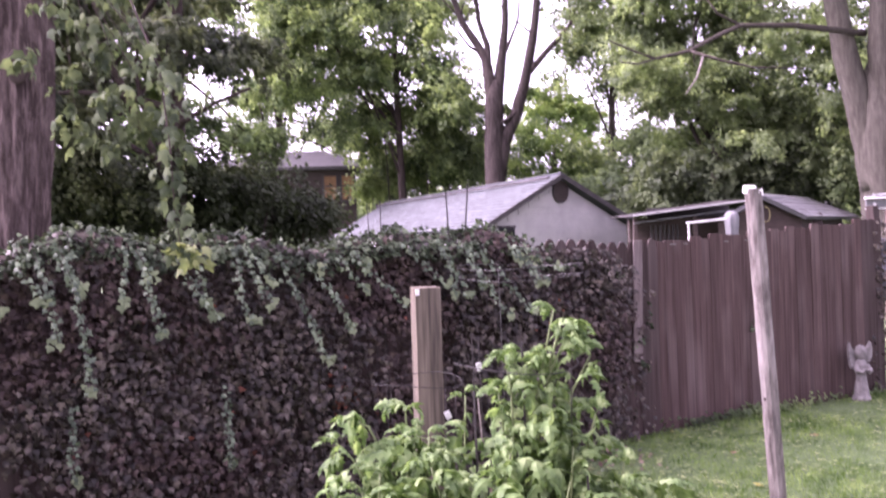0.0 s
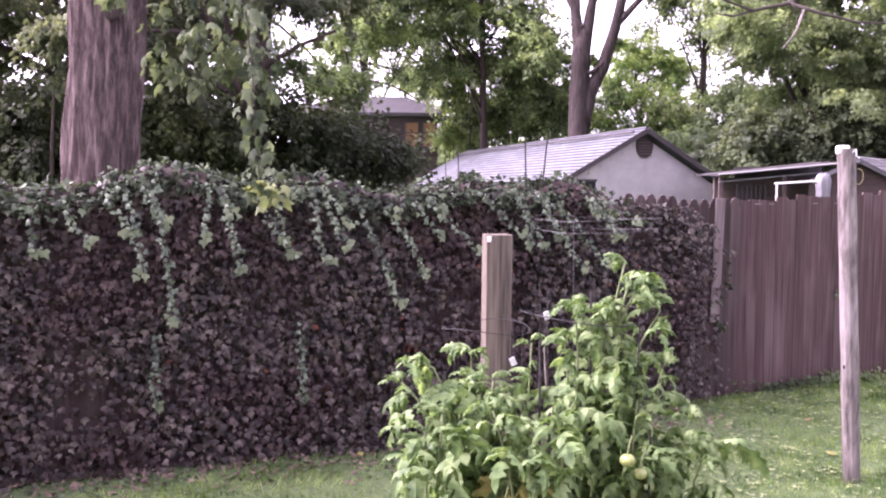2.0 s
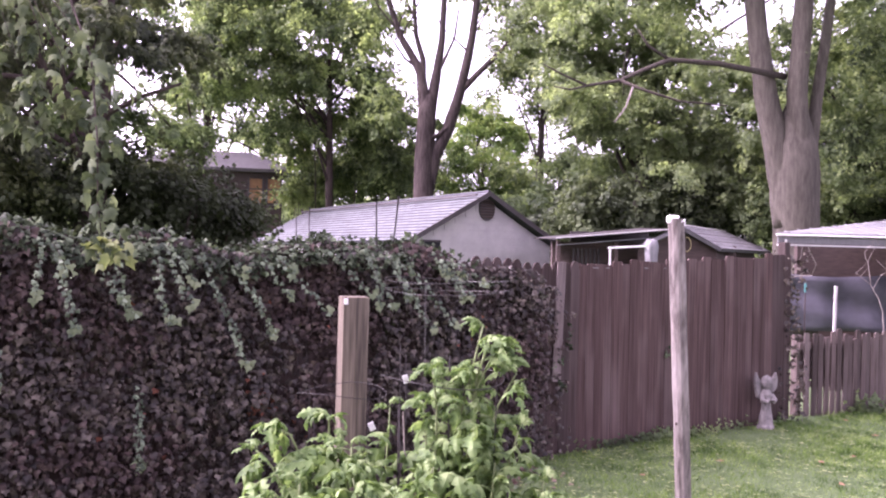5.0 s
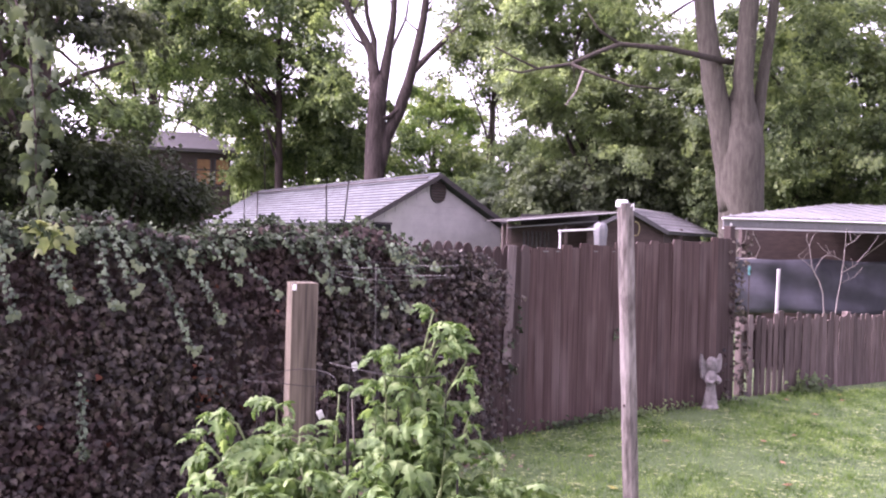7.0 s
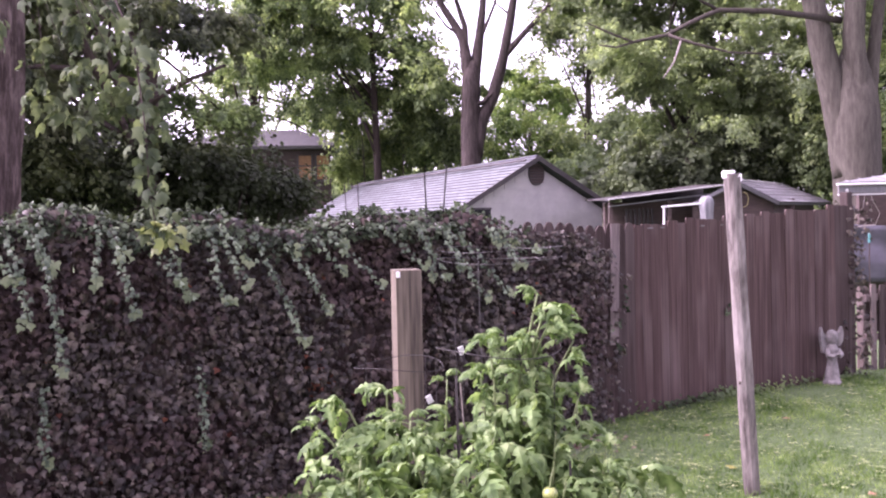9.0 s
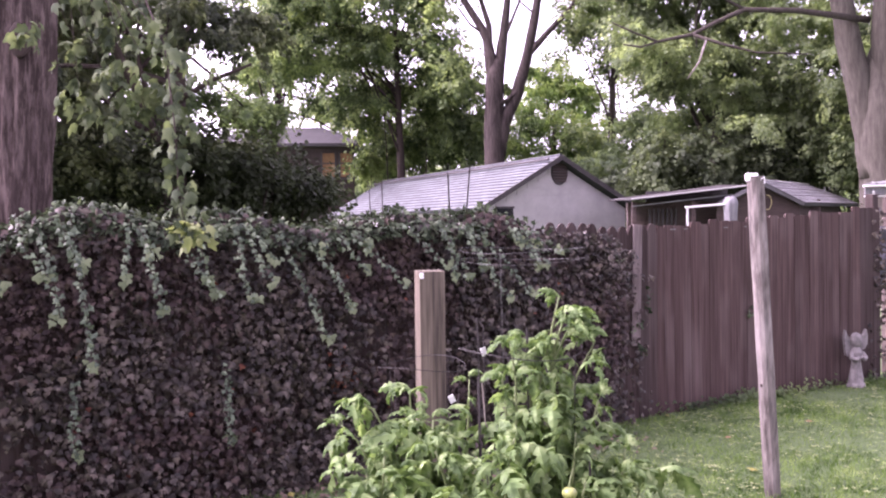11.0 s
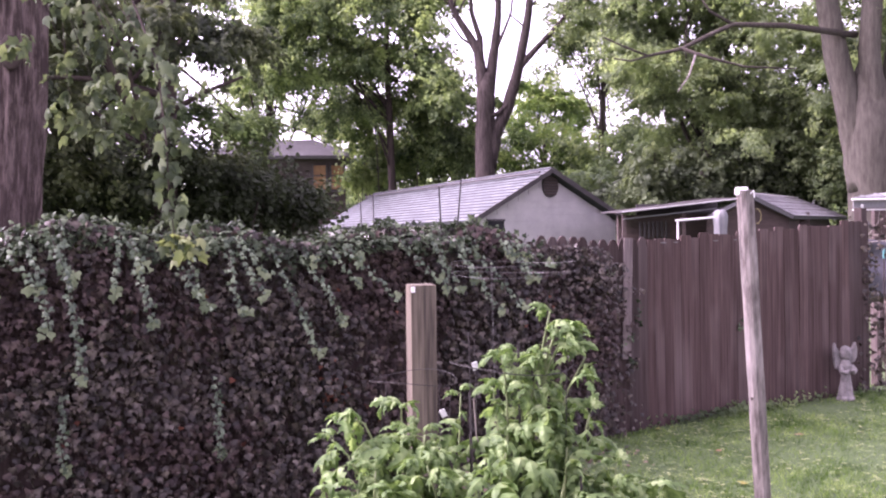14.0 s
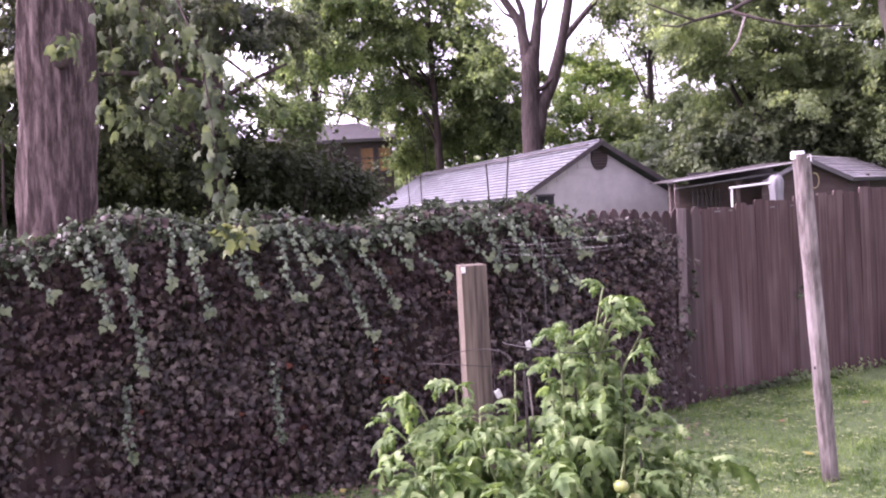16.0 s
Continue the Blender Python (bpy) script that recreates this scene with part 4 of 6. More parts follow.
def cage(at, radius, rings, legs, top, material, label, lean=(0, 0), wire=0.0024):
    ob = empty("tomato_cage", Matrix.Translation(at), label, "plant cage", "wire plant cages")
    for z, k in rings:
        pts = [(radius * k * math.cos(a) + lean[0] * z, radius * k * math.sin(a) + lean[1] * z, z + 0.012 * math.sin(a * 2 + z * 9)) for a in np.linspace(0, 2 * math.pi, 37)]
        part("ring", tube_bm(pts, wire, 5), material, ob)
    for a, extra in legs:
        c, s = math.cos(a), math.sin(a)
        part("leg", tube_bm([(radius * 0.8 * c, radius * 0.8 * s, -0.1), (radius * 0.97 * c + lean[0] * top, radius * 0.97 * s + lean[1] * top, top + extra)], wire, 5), material, ob)
    return ob


cage((0.22, 3.0, 0), 0.205, ((0.45, 0.8), (0.9, 0.9), (1.445, 1.0)), ((-0.55, 0.0), (1.0, 0.0), (2.2, 0.06), (3.9, 0.12)), 1.445, WIRE, "thin dark wire tomato cage", (0, 0), 0.0017)
cage((-0.13, 3.47, 0), 0.17, ((0.45, 0.8), (0.85, 0.9), (1.32, 1.0)), ((-0.5, 0.0), (0.9, 0.0), (2.5, 0.0), (4.1, 0.0)), 1.33, WIRE, "thin dark wire tomato cage", (0, 0), 0.0015)
cage((0.41, 5.35, 0), 0.38, ((1.635, 0.98), (1.70, 1.0)), ((1.9, -0.02), (4.3, -0.02)), 1.70, WIRE_PALE, "tall thin wire plant cage beside the ivy", (0, 0), 0.0011)


def stake(pts, r, label, material=WIRE):
    ob = part("garden_stake", tube_bm(pts, r, 6), material)
    tagged(ob, label, "stake", "thin garden stakes")


stake([(0.085, 2.96, 0), (0.082, 2.96, 0.7), (0.078, 2.95, 1.36)], 0.004, "thin dark metal stake among tomato plants")
stake([(0.125, 2.90, 0), (0.117, 2.90, 0.6), (0.112, 2.90, 1.12)], 0.004, "thin dark metal stake among tomato plants")
stake([(0.415, 2.80, 0), (0.412, 2.80, 0.6), (0.418, 2.80, 1.12)], 0.004, "thin dark metal stake among tomato plants")
stake([(0.245, 2.95, 0), (0.243, 2.95, 0.8), (0.24, 2.95, 1.52)], 0.004, "thin dark metal stake among tomato plants")
stake([(0.00, 2.78, 0.98), (0.12, 2.80, 1.05), (0.20, 2.82, 1.10)], 0.003, "dry broken cane lying across the bed", BARK_DARK)
stake([(0.155, 3.0, 0.9), (0.14, 3.0, 1.08), (0.10, 3.0, 1.2), (0.092, 3.0, 1.33)], 0.0026, "bleached dry stalk in the tomato bed", TWIG_PALE)
stake([(-0.588, 6.79, 0.0), (-0.612, 6.79, 1.055), (-0.655, 6.79, 2.187)], 0.0034, "tall thin dark stake against the ivy")
stake([(-0.539, 6.82, 0.0), (-0.545, 6.82, 1.055), (-0.557, 6.82, 2.199)], 0.0044, "tall thin dark stake against the ivy")
stake([(0.035, 7.17, 0.0), (-0.006, 7.17, 0.941), (-0.048, 7.17, 2.273)], 0.0067, "tall thin dark stake against the ivy")
stake([(-0.145, 7.2, 0.0), (0.008, 7.2, 0.941), (0.133, 7.2, 2.328)], 0.0067, "tall leaning dark stake against the ivy")


def plant_tag(at, turn):
    bm = box_bm((0.020, 0.002, 0.030), (0, 0, 0), None, 0.0008)
    for v in bm.verts:
        v.co.y += 0.09 * v.co.z**2 * 6
    ob = part("plant_tag", bm, PLASTIC)
    ob.matrix_world = pose(*at, 10, turn, 12)
    tagged(ob, "small white plastic tag tied to wire", "tag", "white plant tags")


plant_tag((0.1, 3.05, 1.43), -18)
plant_tag((-0.01, 3.0, 1.28), -25)


def build_bed():
    bm = bmesh.new()
    rings = []
    for i in range(9):
        f = (i + 1) / 9
        ring = []
        for k in range(48):
            a = 2 * math.pi * k / 48
            c, s = math.cos(a), math.sin(a)
            reach = f * (1 + 0.07 * noise.noise((c * 2.5, s * 2.5, 3.0)) + 0.03 * noise.noise((c * 9, s * 9, 5.0)))
            x, y = 0.05 + 0.95 * reach * abs(c) ** 0.6 * math.copysign(1, c), 3.18 + 0.88 * reach * abs(s) ** 0.6 * math.copysign(1, s)
            ring.append(bm.verts.new((x, y, -0.09 if i == 8 else 0.05 * (1 - f**3) + 0.03 * noise.noise((x * 3, y * 3, 1)))))
        rings.append(ring)
    middle = bm.verts.new((0.05, 3.18, 0.05))
    for k in range(48):
        bm.faces.new((middle, rings[0][k], rings[0][(k + 1) % 48]))
        for a, b in zip(rings, rings[1:]):
            bm.faces.new((a[k], b[k], b[(k + 1) % 48], a[(k + 1) % 48]))
    ob = part("garden_bed", bm, SOIL, None, "", True)
    tagged(ob, "dark bare soil bed under the tomato plants", "garden bed", "", "structure")


build_bed()


def build_border():
    bm = bmesh.new()
    rows = []
    for s in np.arange(-6.8, 1.2, 0.2):
        row = []
        for k, off in enumerate((-0.05, 0.06, 0.13, 0.19 + 0.08 * noise.noise((s * 2.3, 0, 4)))):
            x, y = on_fence(float(s), off)
            row.append(bm.verts.new((x, y, float(ground_z(x, y)) + (0.03, 0.028, 0.02, -0.02)[k] + 0.012 * noise.noise((x * 6, y * 6, 2)))))
        rows.append(row)
    for a, b in zip(rows, rows[1:]):
        for k in range(3):
            bm.faces.new((a[k], b[k], b[k + 1], a[k + 1]))
    bmesh.ops.recalc_face_normals(bm, faces=bm.faces)
    ob = part("soil_border", bm, SOIL, None, "", True)
    tagged(ob, "narrow strip of bare soil under the ivy", "soil", "", "structure")


build_border()


# ---- garden statue ----
def build_statue():
    """A robed winged figure: flared base, narrow waist, raised wings on both sides of the head."""
    bm = bmesh.new()
    prof = [(0.0, 0.0), (0.098, 0.0), (0.100, 0.025), (0.086, 0.05), (0.078, 0.12), (0.062, 0.20), (0.054, 0.28), (0.066, 0.345), (0.070, 0.385), (0.052, 0.425), (0.042, 0.445), (0.060, 0.475), (0.068, 0.520), (0.060, 0.565), (0.036, 0.595), (0.0, 0.605)]
    seg = 20
    rings = []
    for r, z in prof:
        fold = 0.13 * min(1, max(0, (0.33 - z) / 0.2))
        rings.append([bm.verts.new((r * math.cos(2 * math.pi * k / seg) * (1 + fold * math.sin(k * 2.2 + z * 22)), r * 0.85 * math.sin(2 * math.pi * k / seg) * (1 + fold * math.cos(k * 1.9)), z)) for k in range(seg)])
    for a, b in zip(rings, rings[1:]):
        for k in range(seg):
            bm.faces.new((a[k], a[(k + 1) % seg], b[(k + 1) % seg], b[k]))
    bmesh.ops.remove_doubles(bm, verts=bm.verts, dist=0.0005)
    for side in (-1, 1):
        low = 0.33 if side < 0 else 0.40
        shape = [(0.02, 0.33), (0.07, low), (0.115, low + 0.02), (0.142, 0.47), (0.148, 0.56), (0.132, 0.635), (0.108, 0.585), (0.078, 0.555), (0.045, 0.525), (0.02, 0.46)]
        f = [bm.verts.new((side * x, 0.030 - 0.25 * x, z)) for x, z in shape]
        b = [bm.verts.new((side * x, 0.070 - 0.25 * x, z)) for x, z in shape]
        bm.faces.new(f)
        bm.faces.new(b[::-1])
        for k in range(len(f)):
            bm.faces.new((f[k], b[k], b[(k + 1) % len(f)], f[(k + 1) % len(f)]))
        # sleeves that meet before the chest
        tube(bm, [(side * 0.066, -0.01, 0.385), (side * 0.085, -0.045, 0.325), (side * 0.045, -0.085, 0.315), (side * 0.012, -0.092, 0.345)], [0.026, 0.030, 0.024, 0.016], 8)
    bmesh.ops.recalc_face_normals(bm, faces=bm.faces)
    ob = part("garden_statue", bm, CONCRETE)
    ob.matrix_world = pose(4.27, 9.40, 0.035, 0, 0, 12) @ Matrix.Diagonal((0.95, 0.95, 0.97, 1.0))
    tagged(ob, "small pale weathered concrete winged statue beside the fence", "statue")


build_statue()


# ---- garage with gable ----
def gable_wall(w, eave, peak, t, base=0.0):
    bm = bmesh.new()
    shape = [(-w, base), (w, base), (w, eave), (0, peak), (-w, eave)]
    f = [bm.verts.new((x, 0, z)) for x, z in shape]
    b = [bm.verts.new((x, t, z)) for x, z in shape]
    bm.faces.new(f)
    bm.faces.new(b[::-1])
    for k in range(5):
        bm.faces.new((f[k], b[k], b[(k + 1) % 5], f[(k + 1) % 5]))
    bmesh.ops.recalc_face_normals(bm, faces=bm.faces)
    return bm


def roof_slope(ridge_a, ridge_b, eave_b, eave_a, thick, courses):
    """A roof slope in stepped courses, with a uv in metres."""
    bm = bmesh.new()
    uv = bm.loops.layers.uv.new("uv")
    ra, rb, eb, ea = (Vector(v) for v in (ridge_a, ridge_b, eave_b, eave_a))
    down = ea - ra
    nrm = (rb - ra).cross(down).normalized()
    nrm = nrm if nrm.z > 0 else -nrm
    slope, length = down.length, (rb - ra).length
    prev = None
    for i in range(courses):
        f0, f1 = i / courses, (i + 1) / courses
        q = [ra.lerp(ea, f0), rb.lerp(eb, f0), rb.lerp(eb, f1) + nrm * 0.018, ra.lerp(ea, f1) + nrm * 0.018]
        v = (prev or [bm.verts.new(p) for p in q[:2]]) + [bm.verts.new(p) for p in q[2:]]
        low = [bm.verts.new(p - nrm * 0.018) for p in (q[3], q[2])]
        prev = low
        for face, us in ((v, ((0, f0), (1, f0), (1, f1), (0, f1))), ((v[3], v[2], low[1], low[0]), ((0, f1), (1, f1), (1, f1), (0, f1)))):
            fc = bm.faces.new(face)
            for lp, (a, b) in zip(fc.loops, us):
                lp[uv].uv = (a * length, b * slope)
    under = [bm.verts.new(p - nrm * thick) for p in (ra, rb, eb, ea)]
    top = [bm.verts.new(p - nrm * 0.001) for p in (ra, rb, eb, ea)]
    bm.faces.new(under)
    for k in range(4):
        bm.faces.new((top[k], top[(k + 1) % 4], under[(k + 1) % 4], under[k]))
    bmesh.ops.recalc_face_normals(bm, faces=bm.faces)
    return bm


def build_garage():
    ob = empty("garage", pose(2.90, 25.0, 0, 0, 0, 24.5), "long pale garage with grey shingled gable roof", "garage")
    L = 14.7
    part("gable_wall", gable_wall(2.35, 2.22, 3.55, 0.15), SIDING, ob, "pale grey siding")
    back_wall = part("gable_wall", gable_wall(2.35, 2.22, 3.55, 0.15), SIDING, ob)
    back_wall.matrix_basis = pose(0, L - 0.35, 0)
    for x in (-2.3, 2.3):
        part("side_wall", box_bm((0.12, L - 0.5, 2.22), (x, L / 2 - 0.1, 1.11)), SIDING, ob)
    for k, z in enumerate(np.arange(0.22, 3.3, 0.19)):
        half = 2.36 if z < 2.2 else 2.36 * (3.41 - z) / 1.32
        part("clapboard", box_bm((2 * half, 0.022, 0.183), (0, -0.011, float(z)), Matrix.Rotation(radians(-1.2), 3, "X")), SIDING, ob)
    part("roof_slope", roof_slope((0, -0.3, 3.72), (0, L, 3.72), (-2.62, L, 2.24), (-2.62, -0.3, 2.24), 0.10, 15), SHINGLE, ob)
    part("roof_slope", roof_slope((0, -0.3, 3.72), (0, L, 3.72), (2.72, L, 2.18), (2.72, -0.3, 2.18), 0.10, 20), SHINGLE, ob)
    part("ridge_cap", tube_bm([(0, -0.3, 3.70), (0, L, 3.70)], 0.07, 6), SHINGLE, ob)
    part("ridge_strip", tube_bm([(-0.40, -0.28, 3.605), (-0.40, L, 3.605)], 0.034, 6), TRIM_DARK, ob, "dark strip below the ridge")
    for x, z in ((-2.62, 2.24), (2.72, 2.18)):
        a, b = Vector((0, -0.33, 3.66)), Vector((x, -0.33, z - 0.06))
        m = (a + b) / 2
        rot = Matrix.Rotation(-math.atan2(b.z - a.z, b.x - a.x), 3, "Y")
        part("bargeboard", box_bm(((b - a).length, 0.06, 0.13), m, rot), TRIM_DARK, ob, "dark painted bargeboard")
    bm = bmesh.new()
    bmesh.ops.create_cone(bm, cap_ends=True, segments=28, radius1=0.29, radius2=0.29, depth=0.08)
    bmesh.ops.rotate(bm, cent=(0, 0, 0), matrix=Matrix.Rotation(radians(90), 3, "X"), verts=bm.verts)
    bmesh.ops.scale(bm, vec=(0.9, 1, 1.18), verts=bm.verts)
    vent = part("vent", bm, TRIM_DARK, ob, "dark oval louvred vent")
    vent.matrix_basis = pose(0.08, -0.04, 3.24)
    for z in np.linspace(-0.24, 0.24, 7):
        w = 0.5 * math.sqrt(max(0.05, 1 - (z / 0.36) ** 2))
        part("slat", box_bm((w, 0.03, 0.035), (0, -0.055, float(z)), Matrix.Rotation(radians(35), 3, "X")), BROWN_WALL, vent)
    win = part("window", box_bm((0.50, 0.05, 0.75), (-1.68, -0.03, 1.86)), GLASS_DARK, ob)
    part("window_frame", box_bm((0.58, 0.04, 0.06), (-1.68, -0.03, 2.26)), TRIM_DARK, win)
    part("downspout", tube_bm([(2.55, -0.18, 2.15), (2.48, -0.12, 2.0), (2.46, -0.12, 0.1)], 0.04, 8), WHITE_PAINT, ob, "white downspout")
    part("gutter", box_bm((0.09, L, 0.09), (2.76, L / 2 - 0.2, 2.10), None, 0.02), WHITE_PAINT, ob)


build_garage()


# ---- brown bungalow ----
def build_bungalow():
    ob = empty("bungalow", Matrix.Translation((4.3, 21.2, 0)), "low brown house with white-edged patio roof", "house")
    o = Vector((4.3, 21.2, 0))
    part("front_wall", box_bm((4.9, 0.2, 2.30), (2.55, 1.2, 1.15)), BROWN_WALL, ob)
    # patio roof: thin slab rising along its front, white fascia
    bm = bmesh.new()
    a, b = Vector((-0.05, -0.2, 2.33)), Vector((2.95, -0.2, 2.63))
    q = [a, b, b + Vector((0, 3.2, 0.113)), a + Vector((0, 3.2, 0.068))]
    lo = [bm.verts.new(p) for p in q]
    hi = [bm.verts.new(p + Vector((0, 0, 0.03))) for p in q]
    bm.faces.new(lo[::-1])
    bm.faces.new(hi)
    for k in range(4):
        bm.faces.new((lo[k], lo[(k + 1) % 4], hi[(k + 1) % 4], hi[k]))
    # dark slab colour stands for the shade on its underside
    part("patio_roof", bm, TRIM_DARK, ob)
    rot = Matrix.Rotation(-math.atan2(0.30, 3.0), 3, "Y")
    part("fascia", box_bm((3.03, 0.03, 0.024), (a + b) / 2 + Vector((0, -0.03, 0.03)), rot), WHITE_PAINT, ob, "white fascia edge")
    part("beam", box_bm((2.7, 0.05, 0.028), (a + b) / 2 + Vector((-0.1, 0.25, -0.16)), rot), CLOTH, ob)
    for x in (0.05, 1.5, 2.85):
        part("post", box_bm((0.09, 0.09, 2.3), (x, 0.1, 1.15)), BROWN_WALL, ob)
    # added dark wall in place of the shade under the patio roof
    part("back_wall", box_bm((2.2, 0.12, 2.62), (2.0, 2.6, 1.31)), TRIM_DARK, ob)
    # lattice band above the back fence
    for k in range(7):
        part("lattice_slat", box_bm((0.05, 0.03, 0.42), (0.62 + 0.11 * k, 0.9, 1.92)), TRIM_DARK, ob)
    # gabled wing
    rA, rB, eB, eA = Vector((7.35, 21, 2.74)) - o, Vector((10.5, 26, 2.80)) - o, Vector((12.0, 26, 2.22)) - o, Vector((8.40, 21, 2.20)) - o
    part("roof_slope", roof_slope(rA, rB, eB, eA, 0.09, 9), SHINGLE_FAR, ob, "grey shingles")
    part("ridge_flashing", tube_bm([rA + Vector((0, 0, 0.02)), rB + Vector((0, 0, 0.02))], 0.022, 6), WHITE_PAINT, ob, "white ridge flashing")
    lB, lA = rB + (rB - eB) * Vector((1, 1, 0)) + Vector((0, 0, -0.5)), rA + (rA - eA) * Vector((1, 1, 0)) + Vector((0, 0, -0.5))
    part("roof_slope", roof_slope(rA, rB, lB, lA, 0.09, 9), SHINGLE_FAR, ob, "grey shingles")
    bm = bmesh.new()
    sh = [Vector((6.35, 21.25, 0)) - o, Vector((8.36, 21.25, 0)) - o, Vector((8.36, 21.25, 2.16)) - o, Vector((7.35, 21.25, 2.66)) - o, Vector((6.35, 21.25, 2.16)) - o]
    d = Vector((3.0, 4.6, 0))
    f, g = [bm.verts.new(v) for v in sh], [bm.verts.new(v + d) for v in sh]
    bm.faces.new(f)
    bm.faces.new(g[::-1])
    for k in range(5):
        bm.faces.new((f[k], g[k], g[(k + 1) % 5], f[(k + 1) % 5]))
    bmesh.ops.recalc_face_normals(bm, faces=bm.faces)
    part("wing", bm, BROWN_WALL, ob)


build_bungalow()


# ---- white frame with bundled cloth, behind the fence ----
def build_frame():
    ob = empty("canopy_frame", Matrix.Translation((3.98, 15.0, 0)), "white metal canopy frame with bundled pale cloth", "canopy frame")
    part("post", box_bm((0.03, 0.03, 2.06), (0.0, 0, 1.03), None, 0.006), WHITE_PAINT, ob)
    part("post", box_bm((0.03, 0.03, 2.08), (0.72, 0, 1.04), None, 0.006), WHITE_PAINT, ob)
    part("beam", box_bm((0.78, 0.04, 0.034), (0.35, 0, 2.085), Matrix.Rotation(radians(-4), 3, "Y"), 0.006), WHITE_PAINT, ob)
    # cloth thrown over the corner, hanging in folds
    bm = bmesh.new()
    rings = []
    for rad, z in ((0.03, 2.22), (0.085, 2.205), (0.11, 2.16), (0.12, 2.10), (0.115, 2.03), (0.10, 1.94), (0.09, 1.80), (0.07, 1.66)):
        ring = []
        for k in range(36):
            t = 2 * math.pi * k / 36
            fold = 1 + (2.3 - z) * (0.45 * math.sin(t * 5 + z * 3) + 0.3 * math.sin(t * 9 + 1)) * 0.8
            ring.append(bm.verts.new((0.74 + rad * fold * math.cos(t), rad * 0.8 * fold * math.sin(t), z + 0.02 * math.sin(t * 3))))
        rings.append(ring)
    for p, q in zip(rings, rings[1:]):
        for k in range(36):
            bm.faces.new((p[k], q[k], q[(k + 1) % 36], p[(k + 1) % 36]))
    bm.faces.new(rings[0])
    part("cloth", bm, CLOTH, ob, "bundled pale cloth", True)


build_frame()


# ---- carport with pale roof ----
def build_carport():
    ob = empty("carport", Matrix.Translation((7.0, 15.0, -0.08)), "open shed with pale metal roof and white gutter", "shed")
    bm = bmesh.new()
    q = [Vector((0, 0, 2.44)), Vector((10, 0, 2.44)), Vector((10, 3.6, 2.93)), Vector((4.3, 3.6, 2.93))]
    lo, hi = [bm.verts.new(p) for p in q], [bm.verts.new(p + Vector((0, 0, 0.05))) for p in q]
    bm.faces.new(lo[::-1])
    bm.faces.new(hi)
    for k in range(4):
        bm.faces.new((lo[k], lo[(k + 1) % 4], hi[(k + 1) % 4], hi[k]))
    part("roof", bm, METAL_ROOF, ob, "pale metal roof sheets")
    for k in range(24):
        x = 0.2 + k * 0.41
        g = min(1.0, x / 4.3)
        p0, p1 = Vector((x, 0.0, 2.50)), Vector((x, 3.6 * g, 2.50 + 0.49 * g))
        part("roof_rib", tube_bm([p0, p1], 0.012, 5), METAL_ROOF, ob)
    part("gutter", box_bm((10.1, 0.07, 0.035), (5.0, -0.045, 2.45), None, 0.01), WHITE_PAINT, ob, "white gutter")
    part("fascia", box_bm((10.0, 0.04, 0.12), (5.0, 0.012, 2.36)), FASCIA_GREY, ob)
    part("joint_strip", box_bm((9.9, 0.02, 0.022), (5.0, 0.0, 2.478)), TRIM_DARK, ob, "dark joint above the gutter")
    part("soffit_strip", box_bm((10.0, 0.03, 0.025), (5.0, 0.03, 2.275)), WHITE_PAINT, ob, "thin white strip under the eave")
    part("downspout", tube_bm([(0.12, -0.05, 2.36), (0.16, 0.02, 2.2), (0.16, 0.05, 0.1)], 0.022, 8), WHITE_PAINT, ob, "white downspout")
    part("back_wall", box_bm((8, 0.15, 2.4), (6.0, 3.4, 1.2)), BROWN_WALL, ob)
    part("side_wall", box_bm((0.12, 3.2, 2.5), (10.0, 1.7, 1.25)), BROWN_WALL, ob)
    for x in (0.2, 5.0, 9.8):
        part("post", box_bm((0.1, 0.1, 2.3), (x, 0.1, 1.15), None, 0.006), BROWN_WALL, ob)
    tarp = bmesh.new()
    nx, nz = 40, 10
    grid = [[tarp.verts.new((0.9 + 8.6 * i / nx, 1.6 + 0.08 * math.sin(i * 1.3) + 0.05 * math.sin(i * 0.47 + k), 0.55 + 1.12 * k / nz - 0.05 * abs(math.sin(i * 0.35)) * (k / nz))) for i in range(nx + 1)] for k in range(nz + 1)]
    for a, b in zip(grid, grid[1:]):
        for i in range(nx):
            tarp.faces.new((a[i], a[i + 1], b[i + 1], b[i]))
    t = part("tarpaulin", tarp, TARP, None, "", True)
    t.matrix_world = Matrix.Translation((7.0, 15.0, 0))
    m = t.modifiers.new("thickness", "SOLIDIFY")
    m.thickness = 0.01
    for rope in ([(0.42, 1.55, 1.60), (0.44, 0.4, 1.75), (0.47, 0.1, 1.97), (0.50, 0.06, 2.32)], [(0.86, 1.55, 1.60), (0.84, 0.4, 1.66), (0.76, 0.1, 1.86), (0.61, 0.06, 2.10), (0.55, 0.06, 2.32)], [(3.6, 1.55, 1.62), (3.62, 0.1, 2.32)]):
        part("tie_rope", tube_bm(rope, 0.008, 5), TWIG_PALE, t)
    tagged(t, "dark blue-grey tarpaulin draped in the open shed", "tarpaulin")


build_carport()

